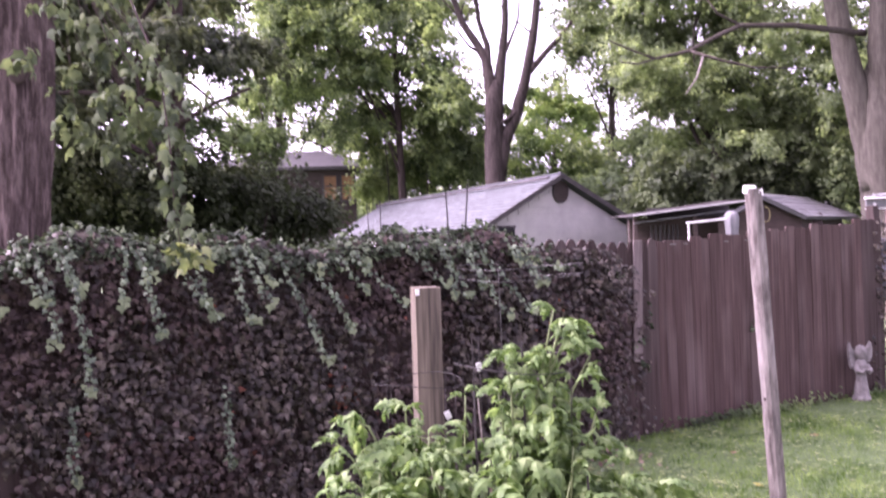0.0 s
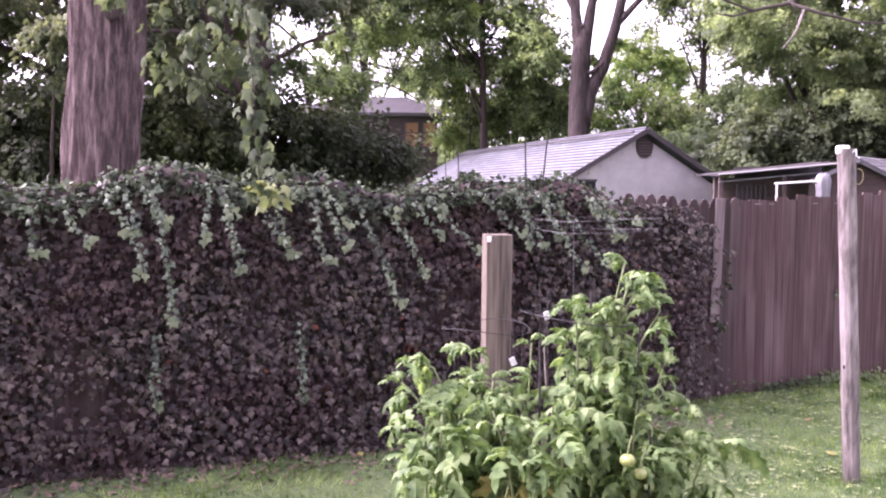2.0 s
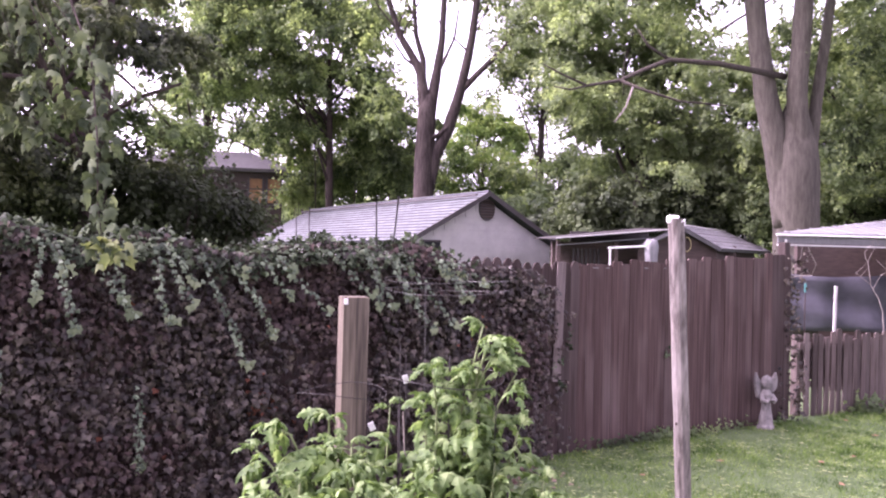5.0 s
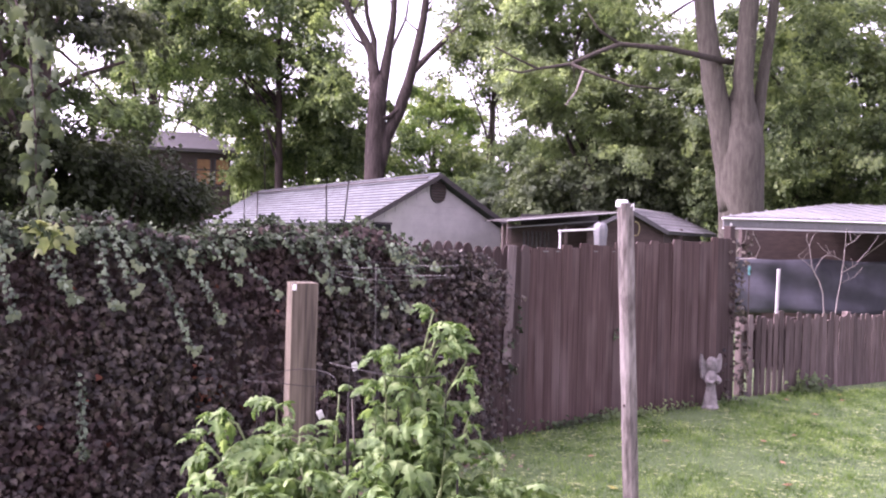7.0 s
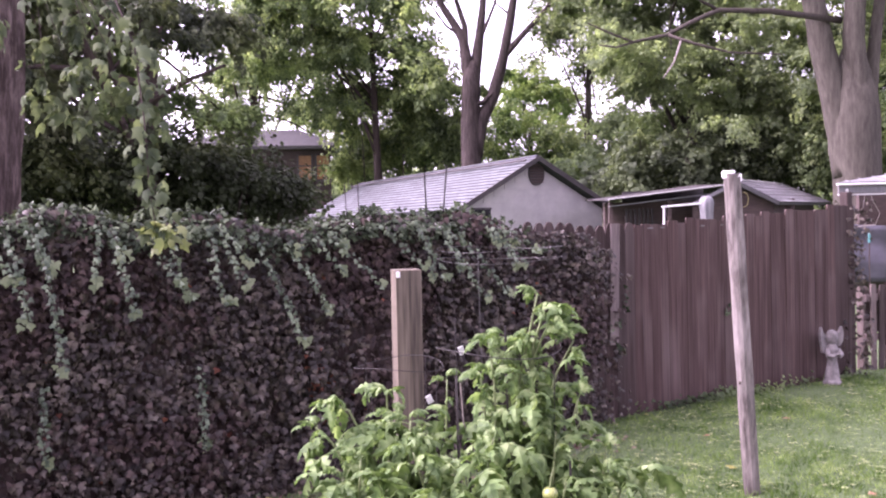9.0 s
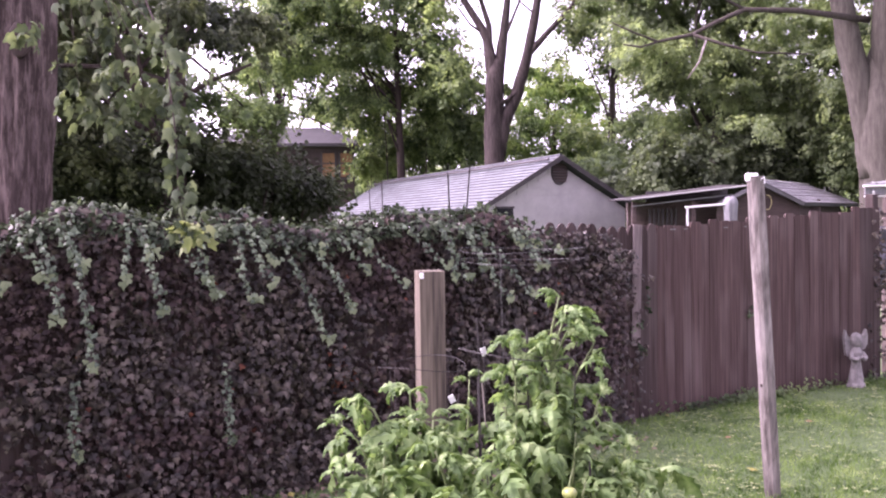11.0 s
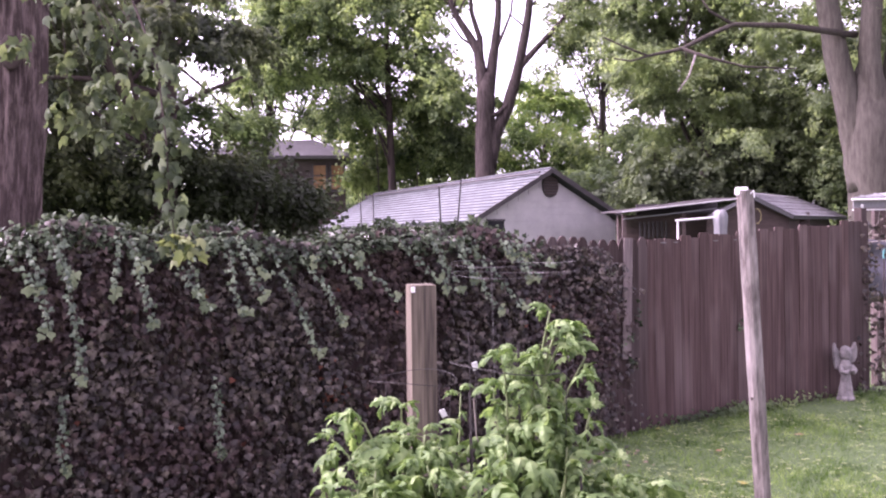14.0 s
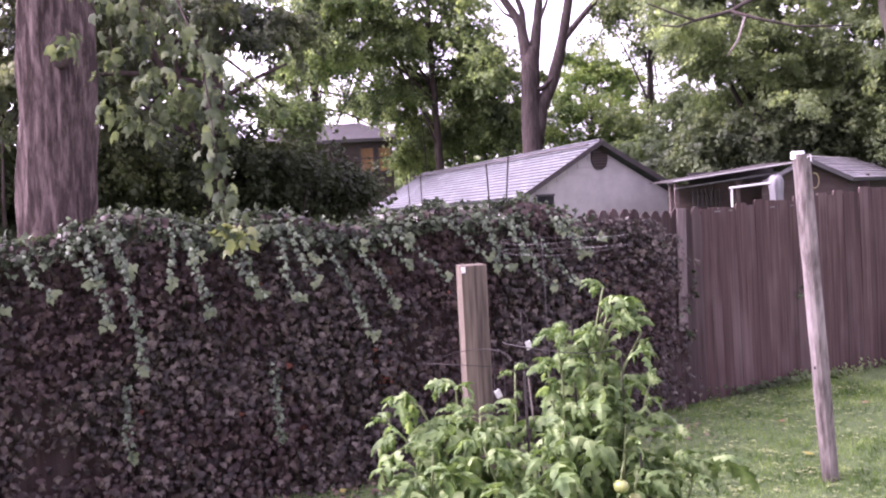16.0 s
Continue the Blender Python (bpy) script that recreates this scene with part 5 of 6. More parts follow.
board = part("white_board", box_bm((0.045, 0.03, 0.82), (0, 0, 0.41), None, 0.004), SIDING)
board.matrix_world = pose(6.76, 12.6, 0.72, 0, 1.5, 10)
tagged(board, "upright white painted board behind the picket fence", "board")
stand = part("wooden_block", box_bm((0.3, 0.3, 0.75), (0, 0, 0.375), None, 0.02), BROWN_WALL)
stand.matrix_world = pose(6.76, 12.62, 0.0, 0, 0, 10)
tagged(stand, "low brown wooden block under the white board", "block")
feeder = empty("bird_feeder", pose(5.80, 11.6, -0.02), "small teal tube bird feeder on a dark pole", "bird feeder")
part("pole", tube_bm([(0, 0, 0), (0, 0, 1.50)], 0.008, 8), BARK_DARK, feeder)
part("tube", tube_bm([(0, 0, 1.49), (0, 0, 1.50), (0, 0, 1.60), (0, 0, 1.63)], [0.012, 0.017, 0.017, 0.006], 12), TEAL, feeder, "teal plastic tube")


def sapling(stem, branches, seed, label):
    """A bare young tree: a crooked stem and thin side branches, each through its own turns."""
    r = np.random.RandomState(seed)
    base = Vector((stem[0][0] + 0.03, stem[0][1], 0.12))
    ob = empty("bare_sapling", Matrix.Translation(base), label, "sapling", "bare saplings before the shed")

    def smooth(pts):
        line = []
        for u, v in zip(pts, pts[1:]):
            line += bend(Vector(u) - base, Vector(v) - base, 0, 4, 0.012, r)[:3]
        return line + [Vector(pts[-1]) - base]

    line = [Vector((0, 0, -0.03))] + smooth(stem)
    part("stem", tube_bm(line, taper(0.009, 0.0035, len(line)), 6, 0.3), TWIG_PALE, ob, "", True)
    for q in branches:
        line = smooth(q)
        part("branch", tube_bm(line, taper(0.0055, 0.002, len(line)), 5, 0.3), TWIG_PALE, ob, "", True)
        for k in range(2):
            u = line[int(r.randint(1, len(line)))]
            v = u + Vector((r.uniform(-0.15, 0.15), r.uniform(-0.08, 0.08), r.uniform(0.08, 0.22)))
            part("twig", tube_bm(bend(u, v, 0, 4, 0.02, r), taper(0.004, 0.002, 4), 5), TWIG_PALE, ob, "", True)


sapling([(7.37, 12.3, 0.81), (7.33, 12.3, 1.2), (7.26, 12.3, 1.39), (7.14, 12.3, 1.58), (7.09, 12.3, 1.9), (7.04, 12.3, 2.06), (7.13, 12.3, 2.16)],
        [[(7.14, 12.3, 1.58), (6.91, 12.3, 1.75)], [(7.09, 12.3, 1.9), (7.16, 12.3, 2.07), (7.26, 12.3, 2.14)], [(7.18, 12.3, 1.51), (7.3, 12.3, 1.73), (7.45, 12.3, 1.83)]], 1, "bare pale leafless sapling before the shed")
sapling([(7.52, 12.3, 0.81), (7.57, 12.3, 1.15), (7.62, 12.3, 1.45), (7.65, 12.3, 1.69), (7.67, 12.3, 1.94), (7.68, 12.3, 2.18)],
        [[(7.65, 12.3, 1.69), (7.45, 12.3, 1.77), (7.35, 12.3, 1.76)], [(7.67, 12.3, 1.91), (7.83, 12.3, 2.01), (7.96, 12.3, 2.14)], [(7.63, 12.3, 1.52), (7.87, 12.3, 1.65), (8.05, 12.3, 1.87), (8.2, 12.3, 2.09)], [(7.6, 12.3, 1.35), (7.83, 12.3, 1.45)]], 2, "bare pale leafless sapling with wide-spread twigs")


# ---- far brick house ----
def build_brick_house():
    ob = empty("brick_house", pose(-9.2, 42.0, 0, 0, 0, 8), "dark brick house half hidden by trees", "house")
    part("wall", box_bm((6.6, 3.6, 5.7), (1.0, 1.8, 2.85)), BRICK_DARK, ob)
    bm = bmesh.new()
    eave = [bm.verts.new(v) for v in ((-3.0, -0.45, 5.66), (4.75, -0.45, 5.66), (4.75, 4.05, 5.66), (-3.0, 4.05, 5.66))]
    fas = [bm.verts.new(v.co + Vector((0, 0, 0.15))) for v in eave]
    top = [bm.verts.new(v) for v in ((-0.6, 1.8, 6.8), (2.8, 1.8, 6.8))]
    bm.faces.new(eave[::-1])
    for k in range(4):
        bm.faces.new((eave[k], eave[(k + 1) % 4], fas[(k + 1) % 4], fas[k]))
    for f in ((fas[0], fas[1], top[1], top[0]), (fas[1], fas[2], top[1]), (fas[2], fas[3], top[0], top[1]), (fas[3], fas[0], top[0])):
        bm.faces.new(f)
    part("roof", bm, SHINGLE_DARK, ob, "low grey hipped roof")
    for x in (3.05, 3.92):
        w = part("window", box_bm((0.60, 0.06, 1.15), (x, -0.03, 4.78)), OCHRE, ob, "ochre window face")
        for dx in (-0.34, 0.34):
            part("window_frame", box_bm((0.09, 0.08, 1.30), (x + dx, -0.05, 4.78)), TRIM_DARK, w)
        part("sash_bar", box_bm((0.59, 0.07, 0.06), (x, -0.04, 4.86)), TRIM_DARK, w)
        part("sill", box_bm((0.80, 0.14, 0.08), (x, -0.07, 4.10)), TRIM_DARK, w)


build_brick_house()


# ---- trees ----
def build_near_trunk():
    """The big furrowed trunk behind the ivy, with its crown overhead."""
    ob = empty("oak_tree", Matrix.Translation((-3.52, 6.9, 0)), "large old tree with thick furrowed bark behind the fence", "tree")
    bm = bmesh.new()
    n, seg = 120, 96
    rings = []
    for i in range(n):
        f = i / (n - 1)
        z = -0.1 + 7.4 * f
        rad = 0.300 - 0.006 * z + 0.16 * math.exp(-z / 0.5)
        ring = []
        for k in range(seg):
            a = 2 * math.pi * k / seg
            c, s = math.cos(a), math.sin(a)
            fur = noise.noise((c * 4.6, s * 4.6, z * 0.75)) + 0.6 * noise.noise((c * 11, s * 11, z * 2.0))
            r = rad * (1 + 0.06 * noise.noise((c, s, z * 0.4))) + 0.060 * abs(fur) - 0.02
            ring.append(bm.verts.new((r * c + 0.055 * max(z - 1.5, 0), r * s, z)))
        rings.append(ring)
    for a, b in zip(rings, rings[1:]):
        for k in range(seg):
            bm.faces.new((a[k], a[(k + 1) % seg], b[(k + 1) % seg], b[k]))
    part("trunk", bm, BARK_NEAR, ob, "", True)
    # an old branch scar, facing the yard
    bm = bmesh.new()
    bmesh.ops.create_uvsphere(bm, u_segments=18, v_segments=10, radius=0.1)
    for v in bm.verts:
        rim = math.hypot(v.co.x, v.co.z) / 0.1
        v.co = Vector((v.co.x * 0.75, v.co.y * 0.5 + 0.03 * (1 - rim), v.co.z * 1.35)) * (1 + 0.12 * noise.noise(v.co * 24))
    scar = part("branch_scar", bm, BARK_DARK, ob, "dark hollow branch scar", True)
    scar.matrix_basis = pose(0.265, -0.265, 3.30, 0, 0, 27)
    r = np.random.RandomState(5)
    crown = clumps_in([((-0.5, 0.5, 8.0), (4.2, 3.2, 1.8), 44), ((-2.6, 1.5, 5.6), (1.8, 2.0, 1.2), 26)], r)
    for k in range(14):
        a = Vector((0.3, 0, r.uniform(4.2, 7.0)))
        part("limb", tube_bm(bend(a, crown[k * 4], -0.4, 6, 0.4, r), taper(0.10, 0.02, 6), 6), BARK_NEAR, ob, "", True)
    foliage("crown", crown, 0.36, 260, 0.095, TREE_SHAPE, CANOPY_GREY, ob, r, 0.7)


build_near_trunk()


def build_fork_tree():
    """The tree behind the garage that divides into slim leaders against the sky."""
    o = Vector((1.6, 32.0, 0))
    ob = empty("forked_tree", Matrix.Translation(o), "forked tree with slim bare leaders against the sky", "tree")
    way = [(-0.12, 0, -0.1), (-0.13, 0, 1.5), (-0.14, 0, 3.0), (-0.14, 0, 4.2), (-0.13, 0, 5.4), (-0.11, 0, 6.4), (-0.09, 0, 7.0), (-0.06, 0.02, 7.4), (-0.04, 0.06, 7.75), (-0.04, 0.1, 7.95)]
    part("trunk", tube_bm(way, [0.58, 0.44, 0.40, 0.37, 0.36, 0.34, 0.34, 0.31, 0.20, 0.05], 16, 0.14), BARK_FORK, ob, "", True)
    r = np.random.RandomState(11)
    leaders = [
        ([(-0.14, 0, 6.9), (-0.25, 0.05, 8.0), (-0.34, 0.1, 8.6), (-0.60, 0.1, 9.1), (-1.14, 0.1, 9.95), (-1.7, 0.2, 11.6)], 0.24, 0.09),
        ([(0.0, 0, 6.9), (0.16, 0.1, 8.0), (0.27, 0.1, 8.75), (0.42, 0.1, 9.9), (0.5, 0.1, 12.6)], 0.24, 0.09),
        ([(0.0, 0, 4.3), (0.22, 0, 5.5), (0.70, 0, 6.5), (1.08, -0.1, 7.75), (1.38, -0.1, 9.2), (1.52, -0.1, 9.95), (1.8, 0, 12.6)], 0.28, 0.11),
        ([(-0.26, 0.05, 8.2), (-0.27, 0.1, 9.1), (-0.55, 0.1, 10.0), (-0.7, 0.1, 11.8)], 0.14, 0.06),
    ]
    side_stems = [
        ([(1.12, -0.1, 7.9), (1.75, -0.2, 8.6), (2.45, -0.2, 9.32), (3.05, -0.2, 9.98), (3.9, -0.2, 11.4)], 0.13, 0.06),
        ([(0.24, 0.1, 8.5), (0.52, 0, 9.1), (0.88, 0, 9.95), (1.0, 0, 11.0)], 0.075, 0.03),
        ([(-0.05, -0.1, 6.2), (0.3, -0.2, 6.25), (0.72, -0.15, 6.62)], 0.10, 0.07),
        ([(-0.42, 0.1, 8.75), (-0.95, 0, 9.1), (-1.5, 0, 9.9)], 0.06, 0.025),
    ]
    for pts, r0, r1 in leaders + side_stems[:1]:
        for k in range(4):
            at = Vector(pts[-2 - k % 2]).lerp(Vector(pts[-1]), r.uniform(0, 0.8))
            tip = at + Vector((r.uniform(-1.1, 1.1), r.uniform(-0.4, 0.4), r.uniform(0.5, 1.6)))
            part("twig", tube_bm(bend(at, tip, 0, 5, 0.15, r), taper(0.045, 0.012, 5), 5), BARK_FORK, ob, "", True)
    for pts, r0, r1 in leaders + side_stems:
        line = []
        for a, b in zip(pts, pts[1:]):
            line += bend(a, b, 0, 4)[:3]
        line.append(Vector(pts[-1]))
        part("leader", tube_bm(line, taper(r0, r1, len(line)), 8, 0.12), BARK_FORK, ob, "", True)
    c = clumps_in([((0.3, 0.5, 13.2), (3.8, 2.5, 1.6), 26), ((-1.6, 0.3, 11.2), (0.9, 0.8, 1.2), 7), ((0.35, 0.4, 7.0), (0.4, 0.4, 0.6), 3), ((-1.7, 0.4, 7.6), (0.7, 0.6, 1.8), 8), ((2.6, 0.3, 11.2), (1.2, 0.8, 1.2), 8)], r)
    foliage("crown", c, 0.5, 60, 0.20, FAR_SHAPE, CANOPY, ob, r)


build_fork_tree()


def build_leader_tree():
    """The pale tree that parts into three leaders beside the shed, with one long dead limb."""
    o = Vector((8.98, 18.9, 0))
    ob = empty("three_stem_tree", Matrix.Translation(o), "tall pale-barked tree dividing into three stems", "tree")
    part("trunk", tube_bm([(0.25, 0, -0.1), (0.30, 0, 1.5), (0.28, 0, 2.7), (0.22, 0, 3.3), (0.20, 0, 3.9), (0.19, 0, 4.5), (0.18, 0, 5.2), (0.18, 0, 5.8)], [0.66, 0.52, 0.50, 0.53, 0.54, 0.48, 0.30, 0.06], 20, 0.10), BARK_PALE, ob, "", True)
    for pts, r0, r1 in (
        ([(0.1, 0, 2.7), (-0.04, 0, 3.6), (-0.25, 0, 4.6), (-0.5, 0, 5.6), (-0.72, 0, 7.0), (-1.0, 0, 9.5)], 0.34, 0.20),
        ([(0.25, -0.1, 2.8), (0.2, -0.15, 3.6), (0.2, -0.2, 4.7), (0.12, -0.2, 5.6), (0.22, -0.2, 7.2), (0.3, -0.2, 9.8)], 0.28, 0.19),
        ([(0.42, 0, 2.8), (0.48, 0, 3.6), (0.58, 0, 4.6), (0.68, 0, 5.6), (0.82, 0, 6.6), (1.1, 0, 9.0)], 0.18, 0.10),
    ):
        line = []
        for a, b in zip(pts, pts[1:]):
            line += bend(a, b, 0, 4)[:3]
        line.append(Vector(pts[-1]))
        part("leader", tube_bm(line, taper(r0, r1, len(line)), 12, 0.10), BARK_PALE, ob, "", True)
    limb = [Vector(p) - o for p in ((8.88, 18.85, 6.04), (6.78, 17.4, 5.93), (5.63, 17.0, 5.87), (4.96, 16.6, 5.55), (4.47, 16.4, 5.29), (3.78, 16.2, 5.13), (3.34, 16.1, 5.28), (2.91, 16.0, 5.45))]
    part("dead_limb", tube_bm(limb, [0.075, 0.060, 0.050, 0.043, 0.036, 0.028, 0.020, 0.012], 8, 0.15), BARK_MID, ob, "long dead limb", True)
    for line, r0 in (([(4.47, 16.4, 5.29), (4.94, 16.2, 5.07), (5.54, 16.1, 4.88), (6.44, 16.0, 4.81)], 0.036), ([(4.7, 16.3, 5.17), (4.54, 16.2, 4.75), (4.33, 16.2, 4.46)], 0.022), ([(5.63, 17, 5.87), (5.13, 16.8, 6.08), (4.91, 16.8, 6.41)], 0.04), ([(3.78, 16.2, 5.13), (3.45, 16.1, 5.02), (3.13, 16.1, 5.07)], 0.025)):
        part("dead_branch", tube_bm([Vector(p) - o for p in line], taper(r0, 0.012, len(line)), 6), TWIG_PALE if r0 < 0.023 else BARK_MID, ob, "", True)
    r = np.random.RandomState(17)
    c = clumps_in([((-0.5, 0.5, 9.2), (4.0, 3.0, 1.6), 80), ((1.9, 0.6, 6.4), (1.3, 1.0, 1.8), 30)], r)
    foliage("crown", c, 0.5, 200, 0.13, FAR_SHAPE, CANOPY_GREY, ob, r)


build_leader_tree()

# canopy trees: base, top of trunk, trunk radius, crown blobs
left_maple = tree("maple_tree", (-4.28, 13.0, 0), (-4.05, 13, 6.2), 0.22, [((-5.15, 12.6, 4.75), (1.25, 1.6, 0.95), 28), ((-3.7, 13.2, 4.85), (0.7, 1.2, 0.7), 8), ((-3.2, 12.8, 4.75), (0.4, 0.8, 0.4), 3), ((-5.9, 12.5, 3.75), (1.1, 1.2, 0.45), 16), ((-4.7, 12.6, 6.0), (1.7, 2.0, 0.8), 36)], 0.30, 330, 0.098, LEFT_LEAF, BARK_DARK, 21, "leafy maple with a slim dark trunk behind the ivy", 9, MAPLE_SHAPE, 0.8, 0.28)
for line, r0 in (([(-4.25, 12.95, 3.55), (-3.87, 12.6, 3.76), (-3.4, 12.5, 3.98), (-2.85, 12.4, 4.16)], 0.055), ([(-4.2, 12.95, 4.05), (-4.0, 12.8, 4.4), (-3.8, 12.7, 4.8)], 0.07), ([(-4.25, 12.95, 3.1), (-4.7, 12.6, 3.45), (-5.2, 12.4, 3.9)], 0.06)):
    part("limb", tube_bm([Vector(p) - Vector((-4.28, 13.0, 0)) for p in line], taper(r0, r0 * 0.35, len(line)), 7), BARK_DARK, left_maple, "", True)
tree("maple_tree", (-2.32, 39.0, 0), (-2.51, 38, 12.18), 0.19, [((-4.5, 38, 11.19), (4.23, 4, 3.11), 58), ((-2.32, 39, 8.64), (3.06, 3.5, 2.04), 30), ((-6.48, 38, 9.7), (1.86, 3, 1.99), 24), ((-4.5, 38, 7.6), (1.99, 3, 1.12), 10), ((-4.5, 38, 14.3), (5.22, 5, 2.1), 74), ((-6.73, 38, 13.55), (1.74, 3, 0.99), 10), ((0.09, 40, 6.59), (1.57, 2.5, 1.18), 10), ((-0.93, 39, 9.15), (1.28, 3, 1.53), 14), ((0.22, 40, 6.98), (1.57, 3, 1.57), 24), ((0.5, 41, 6.04), (1.48, 2, 1.07), 26), ((-0.17, 40, 8.29), (1.05, 2, 1.57), 18), ((-7.2, 38, 10.9), (1.3, 2.5, 1.5), 20), ((-3.4, 38, 11.0), (1.6, 2.5, 1.4), 16)], 0.72, 390, 0.165, CANOPY, BARK_DARK, 22, "broad green maple behind the garage", 18, FAR_SHAPE, 0.7)
tree("maple_tree", (-8.77, 15.0, 0), (-8.67, 15, 6.12), 0.2, [((-8.18, 14, 6.0), (2.3, 2.5, 1.35), 96), ((-7.2, 14.5, 3.3), (1.6, 2.0, 0.55), 30), ((-9.75, 14, 4.6), (0.85, 1.5, 1.1), 34), ((-8.6, 13.8, 5.0), (0.5, 1.0, 0.35), 7), ((-6.3, 14.5, 4.6), (0.75, 1.5, 0.9), 18)], 0.34, 400, 0.088, LEFT_LEAF, BARK_DARK, 23, "leafy maple standing beyond the ivy", 14, TREE_SHAPE, 0.7)
tree("elm_tree", (-9.5, 47.2, 0), (-9.35, 46, 13.16), 0.3, [((-9.05, 46, 8.8), (3.01, 3, 2.41), 26), ((-11.75, 46, 11.96), (1.5, 3, 3.31), 4), ((-6.65, 46, 11.96), (2.41, 3, 2.11), 13), ((-11, 46, 15.0), (4.5, 3, 2.4), 26), ((-6.4, 47.8, 7.6), (1.6, 1.2, 1.1), 6)], 0.75, 330, 0.19, CANOPY, BARK_DARK, 29, "loose-crowned elm standing behind the brick house", 12, FAR_SHAPE, 0.6)
tree("linden_tree", (-8.17, 19.0, 0), (-8.04, 19, 7.26), 0.25, [((-7.7, 19, 5.65), (2.3, 2.0, 1.62), 52), ((-5.32, 19, 4.29), (1.37, 1.6, 0.56), 20), ((-12.3, 19, 6.9), (1.6, 2, 1.1), 18), ((-4.58, 19, 6.02), (0.68, 1.5, 0.99), 2), ((-5.32, 19, 8.18), (1.37, 2, 0.56), 9)], 0.42, 340, 0.11, CANOPY_MID, BARK_DARK, 28, "dark linden standing behind the other trees", 10, FAR_SHAPE, 0.6)
tree("ash_tree", (8.78, 30.0, 0), (8.97, 30, 11.18), 0.3, [((8.56, 28, 8.0), (3.48, 3.5, 2.38), 78), ((7.63, 29, 6.52), (0.72, 2.5, 2.09), 16), ((6.5, 29, 8.0), (1.1, 2.5, 1.5), 20), ((5.6, 30, 10.2), (1.3, 2, 1.2), 14), ((10.54, 27, 6.2), (2.65, 3, 2.3), 90), ((9.6, 28, 11.2), (5.6, 4, 2.0), 42)], 0.55, 540, 0.125, ASH, BARK_MID, 24, "tall dense ash with grey-green leaves", 18, FAR_SHAPE, 0.6)
tree("ash_tree", (14.55, 26.0, 0), (14.72, 26, 9.93), 0.3, [((14.15, 25, 7.34), (3.27, 3, 2.45), 130), ((13.34, 25, 4.57), (3.11, 3, 1.47), 52), ((15.62, 24, 4.93), (1.88, 3, 2.51), 56)], 0.5, 470, 0.117, CANOPY_GREY, BARK_MID, 25, "tall dense ash with grey-green leaves", 14, FAR_SHAPE, 0.6)
tree("birch_tree", (6.81, 38.0, 0), (7.06, 38, 10.69), 0.2, [((6.6, 38, 9.95), (1.5, 2, 1.6), 15), ((7.9, 38, 6.23), (0.75, 2, 1.12), 7), ((6.3, 37, 11.6), (1.7, 2, 1.5), 20), ((5.05, 38, 9.95), (1.12, 2, 1.49), 6), ((6.33, 39, 5.84), (1.28, 2, 0.89), 6), ((6.91, 38, 14.66), (2.24, 2, 1.99), 20)], 0.6, 230, 0.17, CANOPY_GREY, BARK_MID, 26, "thin open-crowned tree against the bright sky", 12, FAR_SHAPE, 0.6)
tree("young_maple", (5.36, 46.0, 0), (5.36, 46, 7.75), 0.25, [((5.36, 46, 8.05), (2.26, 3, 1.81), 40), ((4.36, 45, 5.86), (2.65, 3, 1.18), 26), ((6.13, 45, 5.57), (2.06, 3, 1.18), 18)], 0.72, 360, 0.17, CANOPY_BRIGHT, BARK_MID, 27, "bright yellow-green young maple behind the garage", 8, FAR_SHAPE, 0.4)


# undergrowth and hedges that close the view
def hedge(name, blobs, spread, per, size, leaf, seed, label, stems=14):
    r = np.random.RandomState(seed)
    c = clumps_in(blobs, r)
    base = c.mean(0) * np.array((1, 1, 0))
    ob = empty(name, Matrix.Translation(Vector(base)), label, "shrub")
    for k in range(0, len(c), max(1, len(c) // stems)):
        q = Vector(c[k]) - Vector(base)
        part("stem", tube_bm(bend((q.x * 0.85, q.y * 0.9, -0.05), q, 0, 5, 0.2, r), taper(0.05, 0.015, 5), 6), BARK_DARK, ob, "", True)
    foliage("crown", c - base, spread, per, size, FAR_SHAPE, leaf, ob, r, 0.5)
    return ob


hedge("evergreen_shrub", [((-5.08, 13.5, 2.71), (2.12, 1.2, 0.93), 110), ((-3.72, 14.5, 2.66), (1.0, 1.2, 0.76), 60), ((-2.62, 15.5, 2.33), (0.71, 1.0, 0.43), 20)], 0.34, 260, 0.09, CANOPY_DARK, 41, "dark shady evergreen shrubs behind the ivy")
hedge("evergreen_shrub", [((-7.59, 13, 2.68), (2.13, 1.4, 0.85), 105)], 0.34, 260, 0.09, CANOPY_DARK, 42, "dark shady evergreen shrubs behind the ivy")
hedge("laurel_shrub", [((-1.16, 43, 5.26), (3.66, 2, 1.07), 50), ((-3.33, 42, 5.46), (1.92, 2, 1.1), 16), ((-1.02, 43, 6.67), (2.81, 2, 1.13), 26)], 0.75, 220, 0.18, CANOPY, 43, "dark leafy shrubs beyond the garage")
hedge("laurel_shrub", [((5.85, 41, 4.17), (3.76, 2, 0.75), 50), ((8.58, 33, 3.93), (4.32, 2.2, 1.19), 110), ((12.51, 31, 4.01), (3.45, 2.2, 1.52), 120), ((9.44, 33, 5.33), (2.81, 2.2, 0.86), 60), ((12.51, 31, 5.53), (3.04, 2.2, 0.81), 50)], 0.55, 210, 0.17, CANOPY_MID, 44, "dense dark shrubs behind the brown house")
hedge("laurel_shrub", [((8.0, 27.4, 3.35), (3.0, 0.9, 1.25), 90), ((6.2, 28, 3.0), (1.2, 0.9, 0.8), 22)], 0.5, 240, 0.15, SHRUB_DEEP, 48, "dense dark shrubs behind the brown house")
